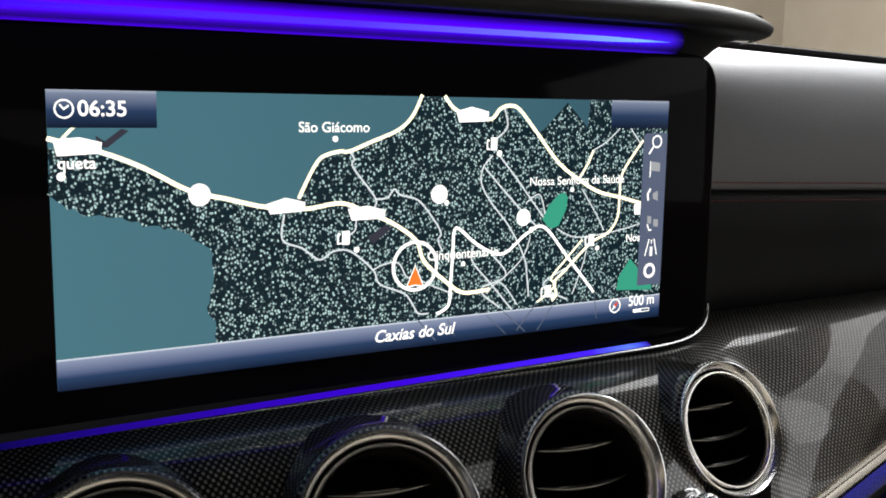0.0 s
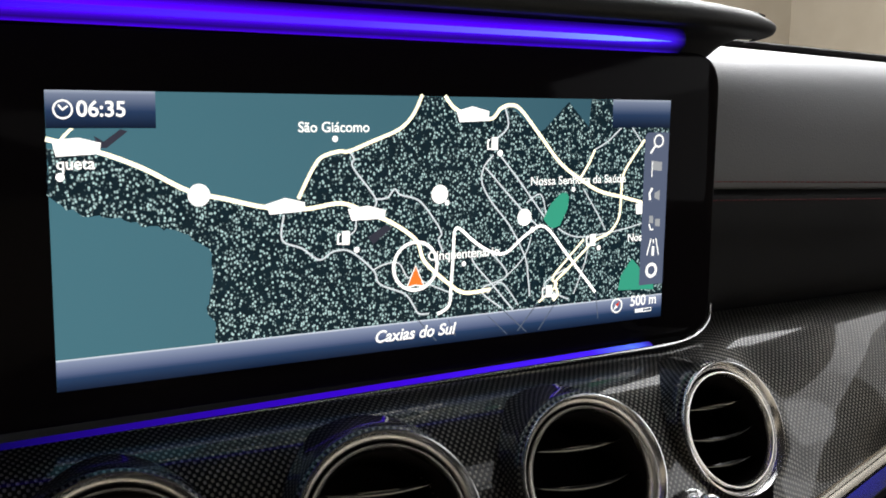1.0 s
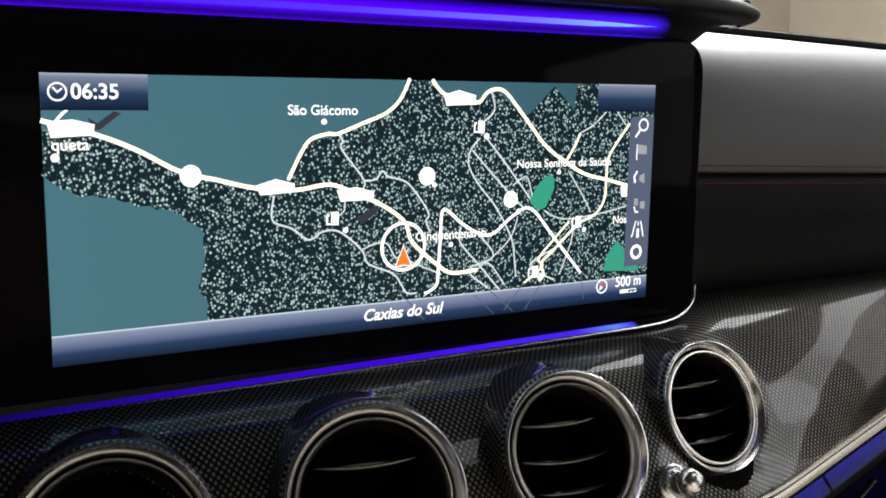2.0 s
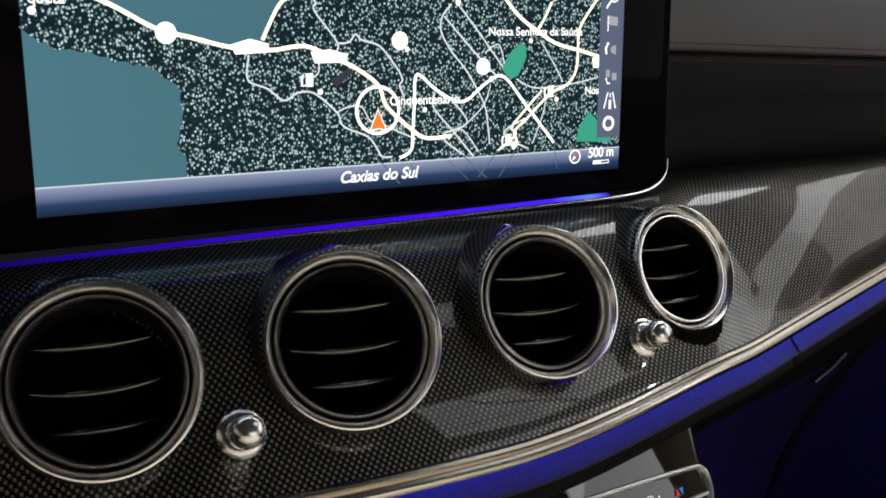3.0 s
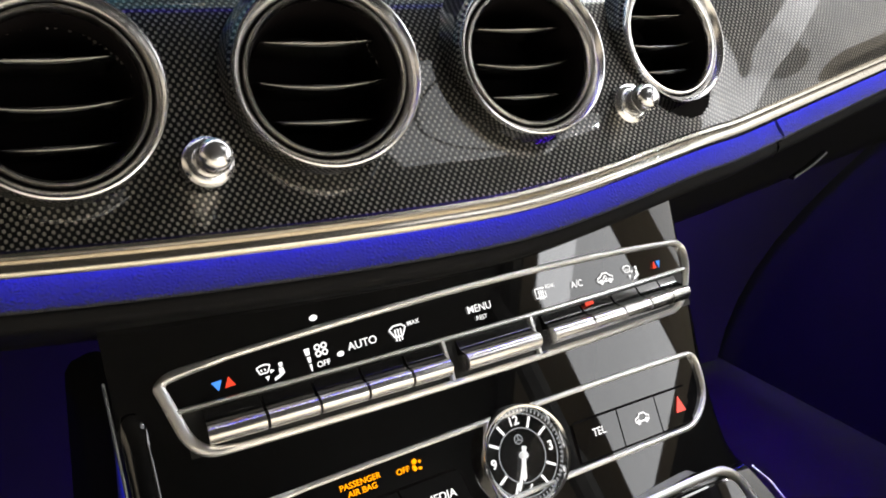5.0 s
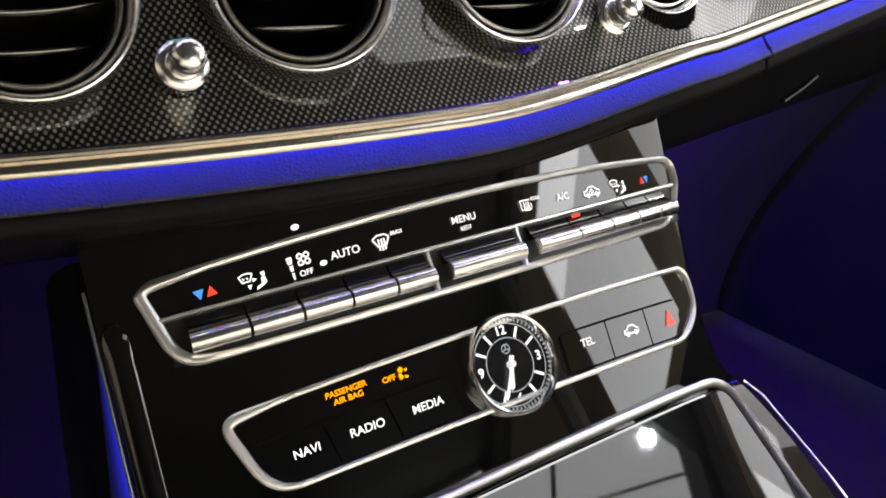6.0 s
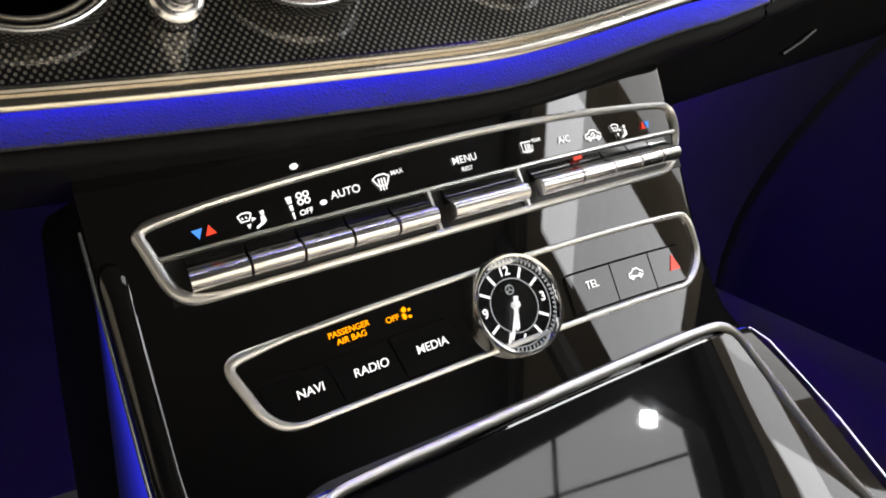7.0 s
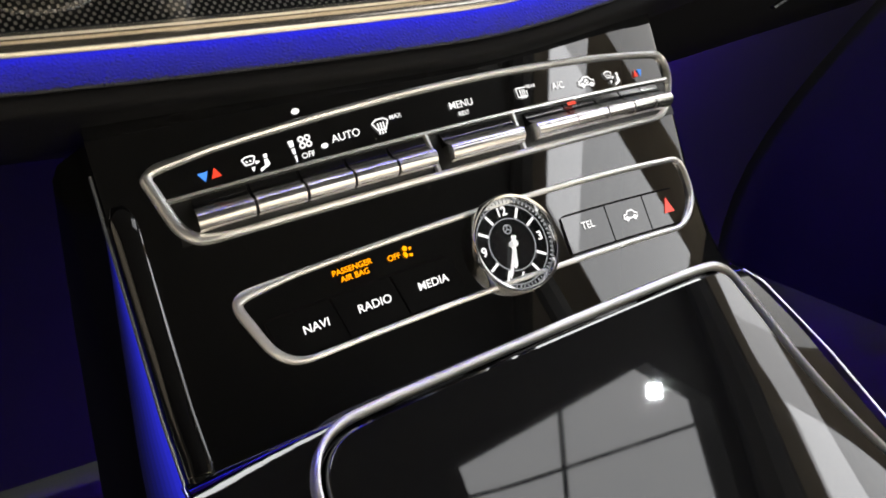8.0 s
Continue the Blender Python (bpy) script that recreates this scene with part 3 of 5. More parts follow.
def map_road(width, ink, *line):
    path = smooth_path([(*q, 0) for q in line], 5)
    v, f = ribbon(path, width * 1.45, screen, {"g": 0.18, "w": 0.22, "y": 0.26}[ink])
    mesh("map_road", v, f, ROAD_INK[ink], display, smooth=False)


map_road(1.25, "y", (-146.5, 37.8), (-127.7, 32.6), (-112.7, 26.6), (-95.9, 17.7), (-81.5, 14.1), (-65.3, 10.2), (-48.4, 8.8), (-32.0, 10.5), (-20.2, 5.7), (-9.4, 1.6), (3.2, -6.9), (7.6, -16.7), (19.4, -27.0), (28.4, -32.4), (42.2, -32.0))
map_road(1.1, "y", (-51.3, 13.1), (-45.1, 24.8), (-40.9, 29.8), (-33.3, 32.0), (-28.7, 32.0), (-17.8, 36.1), (-5.8, 40.8), (1.0, 46.8), (5.6, 55.7))
map_road(1.2, "y", (16.8, 55.4), (23.6, 49.0), (39.9, 45.4), (45.9, 50.2), (51.3, 51.7), (56.7, 49.8), (66.6, 39.5), (80.2, 25.0), (94.1, 16.1), (104.8, 10.9), (119.2, 7.6), (132.3, 4.3))
map_road(0.9, "y", (92.3, 18.0), (97.1, 24.7), (100.3, 31.1))
map_road(0.95, "y", (131.5, 35.8), (125.3, 28.4), (118.6, 18.8), (117.7, 9.1), (116.9, -2.1), (111.2, -9.4), (100.8, -13.8), (85.8, -26.2), (79.3, -31.7), (80.9, -37.4), (78.3, -40.5))
map_road(0.8, "y", (95.5, -11.9), (85.6, -21.2), (77.5, -29.4), (80.0, -33.2), (69.7, -40.5))
map_road(1, "w", (14.4, -41.0), (20.5, -37.4), (21.4, -27.2), (22.3, -14.4), (22.7, -4.7), (25.3, -3.1), (33.9, -9.9), (43.2, -14.9), (51.0, -15.4), (61.9, -7.6), (72.2, -4.6), (85.5, -18.4), (103.8, -38.5))
map_road(0.5, "g", (100.3, 31.1), (108.8, 35.4), (117.9, 43.0))
map_road(0.5, "g", (121.9, 43.0), (129.3, 34.7))
map_road(0.6, "g", (-28.7, 32.0), (-26.4, 28.7), (-26.9, 25.2), (-16.3, 11.6), (-18.9, 6.6))
map_road(0.6, "g", (-16.3, 11.6), (-10.9, 12.1), (-7.4, 15.6), (-4.6, 13.1), (4.3, 10.4), (11.5, 2.6), (16.0, -4.4), (14.6, -7.6), (17.0, -13.0))
map_road(0.6, "g", (42.5, 29.4), (37.5, 23.9), (36.8, 16.8), (42.5, 7.7), (52.2, -3.1), (61.3, -18.2), (63.3, -27.8), (64.6, -37.3))
map_road(0.6, "g", (38.4, 23.9), (48.5, 13.9), (58.3, 4.5), (68.3, -4.4))
map_road(0.6, "g", (44.9, 30.7), (57.9, 16.3), (73.1, -1.5))
map_road(0.6, "g", (48.3, 50.5), (50.1, 42.1), (44.1, 36.8))
map_road(0.6, "g", (-57.5, 6.9), (-58.3, -3.4), (-49.7, -7.4), (-42.2, -12.6), (-35.8, -9.5), (-28.0, -10.0), (-17.4, -18.7), (-14.1, -25.1), (-2.1, -30.3), (2.2, -35.7), (5.1, -39.8), (10.3, -40.3))
map_road(0.5, "g", (-25.5, 3.1), (-26.0, -1.2), (-30.1, -3.8))
map_road(0.5, "g", (-17.4, -18.7), (-12.0, -16.6), (-5.1, -16.6), (-0.3, -23.4), (6.2, -19.6))
map_road(0.6, "g", (33.3, -11.2), (32.6, -18.1), (43.7, -30.2), (55.1, -42.7))
map_road(0.6, "g", (43.2, -15.7), (51.4, -26.3), (37.5, -31.8), (48.7, -41.3))
map_road(0.5, "g", (40.7, -33.9), (48.3, -29.3), (58.2, -40.8))
map_road(0.5, "g", (51.4, -26.3), (60.7, -18.2), (64.5, -9.1))
map_road(0.5, "g", (79.9, -5.8), (92.0, -10.6), (114.8, -9.0), (132.9, -5.7))
map_road(0.5, "g", (94.3, 12.6), (103.6, -0.1), (108.6, -8.1))
map_road(0.5, "g", (98.4, -14.2), (96.7, -23.3), (90.5, -38.2))
map_road(0.5, "g", (61.4, 7.0), (69.3, 10.7), (73.0, -0.1))
map_road(0.5, "g", (4.9, -24.6), (13.5, -28.6), (22.4, -32.4))
map_road(0.6, "g", (85.8, -25.3), (72.7, -32.6), (87.5, -40.7))
map_road(0.8, "y", (-142.2, 36.4), (-137.2, 41.8), (-123.1, 53.4))
for name, ink, off, outline in (
        ("map_lake", GREEN, 0.2, [(80.8, 10.8), (84, 11.2), (85.8, 9.0), (85.2, 3.4), (80.8, -4.5), (77, -5.6), (74.5, -4.6), (71.2, -0.9), (75.1, 5.9)]),
        ("map_park", GREEN, 0.2, [(126.5, -23.3), (131.7, -28.6), (132.1, -35.9), (141.3, -37.5), (141.5, -40.2), (118.2, -38.8), (119.6, -31.5)]),
        ("map_airfield", SLATE, 0.2, [(-20.1, -4.4), (-11.6, 0.5), (-8.3, -1.1), (-17.4, -7.5)]),
        ("map_airfield", SLATE, 0.2, [(-129.9, 38.8), (-126.6, 36.7), (-120.5, 41.2), (-117.9, 40.4), (-125.7, 34.3), (-128.7, 34.3)]),
        ("map_sign", MAP_WHITE, 0.3, [(-144.6, 37.4), (-135.4, 38.2), (-127.6, 36.3), (-128.1, 32.2), (-143.3, 31.4)]),
        ("map_sign", MAP_WHITE, 0.3, [(-65.3, 11.3), (-56.9, 13.7), (-48.4, 11.6), (-48.9, 7.9), (-63.5, 7.1)]),
        ("map_sign", MAP_WHITE, 0.3, [(-29.4, 8.0), (-20.2, 9.1), (-11.6, 6.8), (-12.1, 3.2), (-27.6, 3.0)]),
        ("map_sign", MAP_WHITE, 0.3, [(22.7, 48.9), (30.8, 51.0), (39.8, 48.9), (39.4, 44.6), (24.3, 44.0)]),
        ("map_sign", MAP_WHITE, 0.3, [(127.1, 4.0), (133.0, 4.3), (133.4, -1.4), (127.8, -1.2)])):
    mark([Vector(q) for q in outline], screen, off, ink, display, name)
for x, y, r in ((-92.0, 16.0, 4.4), (14.8, 12.7, 4.2), (60.3, 0.4, 4.0), (-35.1, 37.1, 1.3), (27.8, -19.1, 1.2), (88.2, 12.5, 1.2), (-142.1, 24.1, 1.6), (18.6, 8.8, 1.2), (-25.2, -9.4, 1.3), (46.0, 30.2, 1.5), (65.0, -5.6, 1.4), (104.8, -16.6, 1.3), (78.5, -38.5, 1.3)):
    mark(disc(x, y, r), screen, 0.32, MAP_WHITE, display, "map_dot")
# fuel pump symbols
for x, y in ((41.8, 34.4), (-31.4, -4.2), (99.8, -12.6), (74.4, -35.8)):
    for o in (box(x - 0.6, x + 2.9, y - 2.8, y + 3.0), box(x - 2.9, x - 2.0, y - 2.0, y + 1.6), box(x - 2.9, x - 0.8, y - 2.6, y - 1.8), box(x - 2.6, x - 1.3, y + 1.2, y + 2.2)):
        mark(o, screen, 0.32, MAP_WHITE, display, "fuel_symbol")
# own position: ring and arrow
v, f = moulding(disc(3.1, -18.4, 11.6, 48, 11.4), screen, [(0.0, 0.36), (1.6, 0.36)])
mesh("position_ring", v, f, MAP_WHITE, display, smooth=False)
mark([Vector(q) for q in ((3.1, -17.6), (8.0, -28.2), (3.1, -27.2), (-1.8, -28.2))], screen, 0.38, MAP_WHITE, display, "position_arrow")
mark([Vector(q) for q in ((3.1, -18.6), (6.9, -27.2), (3.1, -26.6), (-0.7, -27.2))], screen, 0.42, glow("arrow_orange", (1.0, 0.22, 0.03), 1.1), display, "position_arrow")
# bars and tabs of the map program
mark(dense(box(-146.2, 147.2, -54.8, -42.9), 400), screen, 0.34, BAR, display, "status_bar")
mark(box(-146.2, -107.6, 41.5, 55.0), screen, 0.34, TAB, display, "clock_tab")
mark(box(110.4, 147.2, 41.5, 55.0), screen, 0.34, TAB, display, "corner_tab")
mark(rounded([(131.6, -37.5), (147.2, -37.5), (147.2, 39.2), (131.6, 39.2)], [0.1, 0.1, 0.1, 3], 5), screen, 0.36, SIDE, display, "side_menu")
for width, line in ((0.6, [(5, -43), (14, -53)]), (0.5, [(49, -42), (63, -54)]), (0.6, [(69, -41), (58, -53)]), (0.5, [(80, -41), (70, -54)]), (0.5, [(104, -39), (106, -52)]), (0.4, [(20, -44), (24, -52)]), (0.4, [(41, -44), (52, -54)])):
    v, f = ribbon(line, width, screen, 0.36)
    mesh("faded_road", v, f, glow("road_faded", (0.20, 0.24, 0.32), 0.6), display, smooth=False)
for text, size, x, y, kw in (("06:35", 7.9, -127.0, 48.2, dict(bold=0.15)), ("S\u00e3o Gi\u00e1como", 5.9, -35.4, 41.7, dict(bold=0.1)), ("Cinquenten\u00e1rio", 6.0, 28.0, -14.6, dict(bold=0.1)),
                             ("Nossa Senhora da Sa\u00fade", 5.6, 91.5, 16.8, dict(bold=0.08, squeeze=1.02)), ("queta", 6.0, -136.6, 28.7, dict(bold=0.12)), ("Nos", 5.4, 127.4, -12.9, dict(bold=0.12)),
                             ("Caxias do Sul", 7.4, 3.2, -48.4, dict(bold=0.16, slant=0.25)), ("500 m", 7.4, 135.0, -45.4, dict(bold=0.14, squeeze=0.92))):
    lettering(text, size, x, y, screen, 0.46, MAP_WHITE, display, **kw)
# clock symbol, scale bar, compass and the symbols of the side menu
v, f = moulding(disc(-140.3, 48.2, 3.5, 36), screen, [(0, 0.46), (0.7, 0.46)])
mesh("clock_symbol", v, f, MAP_WHITE, display, smooth=False)
for line in ([(-140.3, 48.0), (-141.8, 49.8)], [(-140.5, 48.0), (-138.6, 49.4)]):
    v, f = ribbon(line, 0.7, screen, 0.46)
    mesh("clock_symbol", v, f, MAP_WHITE, display, smooth=False)
v, f = moulding(disc(117.6, -46.6, 3.7, 32), screen, [(0, 0.46), (0.8, 0.46)])
mesh("compass_symbol", v, f, MAP_WHITE, display, smooth=False)
mark([Vector(q) for q in ((119.6, -44.4), (118.3, -47.3), (116.9, -46.0))], screen, 0.46, MENU_RED, display, "compass_symbol")
mark([Vector(q) for q in ((115.6, -48.8), (118.3, -47.3), (116.9, -46.0))], screen, 0.46, MAP_WHITE, display, "compass_symbol")
v, f = moulding(rounded([(129.6, -51.4), (140.6, -51.4), (140.6, -49.4), (129.6, -49.4)], [0.4] * 4, 3), screen, [(0, 0.46), (0.5, 0.46)])
mesh("scale_bar", v, f, MAP_WHITE, display, smooth=False)
mark(box(130.0, 135.0, -51.2, -49.6), screen, 0.46, MAP_WHITE, display, "scale_bar")
v, f = moulding(disc(140.4, 35.0, 3.3, 28), screen, [(0, 0.46), (0.9, 0.46)])
mesh("search_symbol", v, f, MAP_WHITE, display, smooth=False)
for line, w in (([(138.2, 32.4), (135.4, 28.8)], 1.1), ([(136.8, 17.2), (136.8, 25.2)], 0.7), ([(136.4, 5.6), (135.8, 8.8), (137.6, 11.6)], 1.3), ([(136.4, -6.5), (137.6, -9.4), (139.4, -9.4)], 0.9),
                ([(138.2, -14.0), (135.8, -22.4)], 0.8), ([(141.4, -14.0), (143.6, -22.4)], 0.8), ([(139.8, -14.4), (139.8, -16.6)], 0.7), ([(139.8, -18.0), (139.8, -22.8)], 1.7)):
    v, f = ribbon(line, w, screen, 0.46)
    mesh("menu_symbol", v, f, MAP_WHITE, display, smooth=False)
for o in ([(136.8, 20.6), (143.2, 20.0), (143.2, 24.4), (136.8, 25.2)], [(139.2, 6.6), (142.6, 5.2), (142.6, 10.4), (139.2, 9.2)], [(136.4, -6.0), (139.0, -6.2), (139.0, -2.6), (136.4, -2.2)], [(140.4, -7.6), (143.6, -8.0), (143.6, -4.2), (140.4, -4.0)]):
    mark([Vector(q) for q in o], screen, 0.46, MENU_GREY, display, "menu_symbol")
v, f = moulding(disc(139.3, -30.2, 3.9, 28), screen, [(0, 0.46), (1.6, 0.46)])
mesh("settings_symbol", v, f, MAP_WHITE, display, smooth=False)

# light line and chrome line along the foot of the display
LINE_BLUE = fade("line_blue", "X", [(0.0, (0.004, 0.0015, 0.10)), (0.55, (0.06, 0.002, 0.9)), (0.88, (0.09, 0.02, 1.4)), (0.96, (0.16, 0.30, 1.9)), (1.0, (0.05, 0.02, 0.6))], 0.8, (-0.17, 0.139))
LINE = [(-0.0046, 0.9297), (-0.0036, 0.9302), (-0.0020, 0.9308), (-0.0006, 0.9311)]
v, f = sheet(lambda x, k: Vector((x, LINE[k][0], LINE[k][1] + 0.0018 * x / 0.15)), span(-0.42, 0.1395, 40), [0, 1, 2, 3])
mesh("light_line", v, f, LINE_BLUE, display, "blue ambient light line")
# added backing that stops the line's light from reaching the carbon below
v, f = sheet(lambda x, k: Vector((x, LINE[k][0] + 0.0002, LINE[k][1] - 0.0005 + 0.0018 * x / 0.15)), span(-0.42, 0.1405, 40), [0, 1, 2, 3])
mesh("line_backing", v, f, DARK, display, "added dark backing that blocks light below the line")
edge = [(x, -0.0048, 0.9290 + 0.0018 * x / 0.15) for x in span(-0.42, 0.140, 30)] + smooth_path([(0.148, -0.0046, 0.9309), (0.162, -0.0036, 0.9318), (0.1735, -0.002, 0.9345), (0.1815, 0.0, 0.9400), (0.1842, 0.002, 0.9480)], 5)
v, f = tube(edge, 0.0009, 8)
mesh("chrome_line", v, f, CHROME, display, "thin chrome line")

# ---- hood over the display ----
hood = thing("display_hood", "black leather hood over the display with blue light strip", "display hood")


HOOD_END = 0.130


def hood_section(x):
    t = max(0.0, (x - 0.10) / HOOD_END)
    k = math.sqrt(max(0.0, 1 - t * t)) if t > 0 else 1.0
    lip, top = -0.034 * k + 0.022 * (1 - k), 1.0965 - 0.004 * (1 - k)
    sag = -0.02 * max(0.0, -x) * 0.2
    up = min(1.0, max(0.0, (x - 0.176) / 0.045))
    return [(0.030, 1.066 + 0.0235 * up * up * (3 - 2 * up)), (0.012 * k + 0.018 * (1 - k), 1.0895 + sag), (lip + 0.012, 1.0905 + sag - 0.003 * (1 - k)), (lip + 0.003, 1.0900 + sag), (lip, 1.0935 + sag), (lip + 0.003, top + 0.002 + sag), (lip + 0.014, top + 0.006 + sag), (0.02, top + 0.010 + sag), (0.10, top + 0.018 + sag), (0.3, top + 0.016)]


xs = span(-0.5, 0.10, 24) + [0.10 + HOOD_END * math.sin(math.pi / 2 * k / 16) for k in range(1, 17)]
rows = [smooth_path([(x, y, z) for y, z in hood_section(x)], 4) for x in xs]
n = len(rows[0])
faces = [(i * n + j, (i + 1) * n + j, (i + 1) * n + j + 1, i * n + j + 1) for i in range(len(rows) - 1) for j in range(n - 1)]
mesh("shell", [p for r in rows for p in r], faces, HOOD, hood)
def across(m, stops, span_z):
    """Lets the painted glow of a light guide on the hood fade upwards as well."""
    old = bsdf(m).inputs["Emission Color"].links[0].from_socket
    co = node(m, "ShaderNodeTexCoord")
    cut = node(m, "ShaderNodeSeparateXYZ")
    link(m, co.outputs["Object"], cut.inputs["Vector"])
    where = node(m, "ShaderNodeMapRange")
    where.inputs["From Min"].default_value, where.inputs["From Max"].default_value = span_z
    link(m, cut.outputs["Z"], where.inputs["Value"])
    ramp = node(m, "ShaderNodeValToRGB")
    while len(ramp.color_ramp.elements) < len(stops):
        ramp.color_ramp.elements.new(0.5)
    for e, (p, c) in zip(ramp.color_ramp.elements, stops):
        e.position, e.color = p, (c, c, c, 1)
    link(m, where.outputs["Result"], ramp.inputs["Fac"])
    mix = node(m, "ShaderNodeMix")
    mix.data_type, mix.blend_type = "RGBA", "MULTIPLY"
    mix.inputs[0].default_value = 1.0
    link(m, old, mix.inputs[6])
    link(m, ramp.outputs["Color"], mix.inputs[7])
    link(m, mix.outputs[2], bsdf(m).inputs["Emission Color"])
    return m


# the glow thrown on the hood's underside is painted into this emitter
STRIP_BLUE = across(fade("strip_blue", "X", [(0.0, (0.075, 0.0, 0.95)), (0.7, (0.06, 0.0, 0.85)), (0.93, (0.05, 0.005, 0.9)), (0.975, (0.03, 0.004, 0.5)), (1.0, (0.0, 0.0, 0.01))], 1.7, (-0.17, 0.150)),
                    [(0.0, 0.55), (0.12, 0.12), (0.22, 0.30), (0.42, 1.0), (0.62, 0.9), (0.85, 0.25), (1.0, 0.05)], (1.0782, 1.0900))
v, f = sheet(lambda x, k: Vector((x, (-0.0010, -0.0030, -0.0055, -0.0060, -0.0050, -0.0030)[k], (1.0782, 1.0795, 1.0820, 1.0850, 1.0880, 1.0900)[k])), span(-0.45, 0.1500, 60), [0, 1, 2, 3, 4, 5])
mesh("strip_glow", v, f, STRIP_BLUE, hood, "violet-blue light strip with its painted glow")
CORE_BLUE = fade("core_blue", "X", [(0.0, (0.05, 0.0, 0.95)), (0.45, (0.09, 0.03, 1.1)), (0.75, (0.16, 0.16, 1.4)), (0.93, (0.22, 0.50, 1.8)), (0.985, (0.10, 0.18, 1.3)), (1.0, (0.04, 0.0, 0.5))], 1.15, (-0.17, 0.146))
v, f = tube([(x, -0.0056, 1.0834) for x in span(-0.45, 0.1455, 40)], lambda t: 0.0013 * min(1.0, (1.0005 - t) * 14), 8)
mesh("light_core", v, f, CORE_BLUE, hood, "bright line of the light strip")

# ---- centre console ----
con = thing("centre_console", "piano-black centre console with blue-lit edges", "console")
FACE_TOP, FACE_LOW = 0.832, 0.7210


def left_edge(h):
    return -0.1345 + 0.05 * max(0.0, 0.74 - h)


def right_edge(h):
    return 0.1535 - 0.22 * (0.83 - h) * (1 if h > 0.76 else 0) - (0.0154 if h <= 0.76 else 0.0)




def roll_off(u, h):
    """The face turns away towards its passenger-side edge."""
    return -0.011 * max(0.0, (u - 0.966) / 0.034) ** 2 * min(1.0, max(0.0, (h - FACE_LOW) / 0.025))


v, f = sheet(lambda u, h: console(left_edge(h) + (right_edge(h) - left_edge(h)) * u, h, roll_off(u, h)), span(0, 0.96, 58) + span(0.966, 1.0, 12), span(FACE_TOP, FACE_LOW, 50))
mesh("face", v, f, PIANO, con, "glossy piano-black face")


def rail_x(s):
    """Outer edges of the lower part along its run."""
    return -0.1345 + 0.012 * s, 0.1387 + 0.030 * s * s


def lower_face(u, s):
    y = console(-0.1345 + 0.273 * u, FACE_LOW).y * (1 - s) + -0.60 * s
    a, b = rail_x(s)
    x = a + (b - a) * u
    p = slope(x, y)
    start = console(-0.1345 + 0.273 * u, FACE_LOW)
    k = max(0.0, 1 - s / (0.10 + 0.25 * max(0.0, min(1.0, (-0.05 - x) / 0.08))))
    k = k * k * (3 - 2 * k)
    return p * (1 - k) + start * k


v, f = sheet(lower_face, span(0, 1, 50), [0, 0.01, 0.02, 0.03, 0.04, 0.05, 0.06, 0.07, 0.08, 0.09, 0.1, 0.15, 0.2, 0.3, 0.45, 0.6, 0.8, 1.0])
mesh("lower_face", v, f, PIANO, con, "glossy piano-black lower face")


def edge_line(side):
    pts = []
    for h in span(0.826, FACE_LOW, 12):
        pts.append(console(left_edge(h), h) if side < 0 else console(right_edge(h), h, roll_off(1.0, h)))
    for s in span(0.05, 1, 16):
        pts.append(lower_face(0.0 if side < 0 else 1.0, s))
    return pts


for side in (-1, 1):
    line = edge_line(side)
    # rounded shoulder and wall down to the tunnel
    drops = ((0, 0), (0.004, -0.001), (0.0075, -0.005), (0.009, -0.014), (0.012, -0.06), (0.02, -0.16), (0.03, -0.32))
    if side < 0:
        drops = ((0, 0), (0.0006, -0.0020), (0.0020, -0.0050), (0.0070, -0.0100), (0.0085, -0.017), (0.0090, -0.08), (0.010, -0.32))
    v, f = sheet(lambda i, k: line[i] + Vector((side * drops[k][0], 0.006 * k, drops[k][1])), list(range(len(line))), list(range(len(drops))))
    # the left wall takes the darker matte copy in place of real shade
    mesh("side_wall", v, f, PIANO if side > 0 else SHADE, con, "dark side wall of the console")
line = edge_line(-1)
post_line = smooth_path([console(left_edge(h), h) + Vector((0.0062, 0.0050, -0.0012)) for h in span(0.8085, FACE_LOW, 10)] + [p + Vector((0.0062, 0.0030, -0.0040)) for p in line[12:15]], 2)
v, f = tube(post_line, lambda t: 0.0082 * min(1.0, 0.25 + t * 14, 0.05 + (1 - t) * 5), 20)
mesh("shoulder", v, f, PIANO, con, "rounded piano-black shoulder")
v, f = tube([p + Vector((-0.0015, -0.0006, 0.0004)) for p in line[1:]], 0.0007, 6)
mesh("chrome_edge", v, f, CHROME, con, "hair-thin chrome edge")
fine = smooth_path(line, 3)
# blue light on the side wall is built from nine ever dimmer glowing strips
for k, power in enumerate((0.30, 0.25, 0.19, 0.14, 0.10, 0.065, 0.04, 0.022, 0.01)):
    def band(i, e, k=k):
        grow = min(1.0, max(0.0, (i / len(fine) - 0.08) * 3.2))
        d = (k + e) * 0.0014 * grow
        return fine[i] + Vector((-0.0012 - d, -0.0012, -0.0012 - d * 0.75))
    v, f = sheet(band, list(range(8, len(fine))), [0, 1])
    mesh("guide_glow", v, f, glow("edge_halo_blue", (0.03, 0.035, 0.9), power), con, "blue glow painted in fading bands beside the console edge")
right = edge_line(1)
v, f = tube([p + Vector((0.0085, -0.001, -0.004)) for p in right[11:]], 0.0006, 6)
mesh("chrome_edge", v, f, CHROME, con, "hair-thin chrome edge")

# ---- climate panel ----
climate = thing("climate_panel", "chrome-framed climate control bar with silver rocker keys", "control panel")
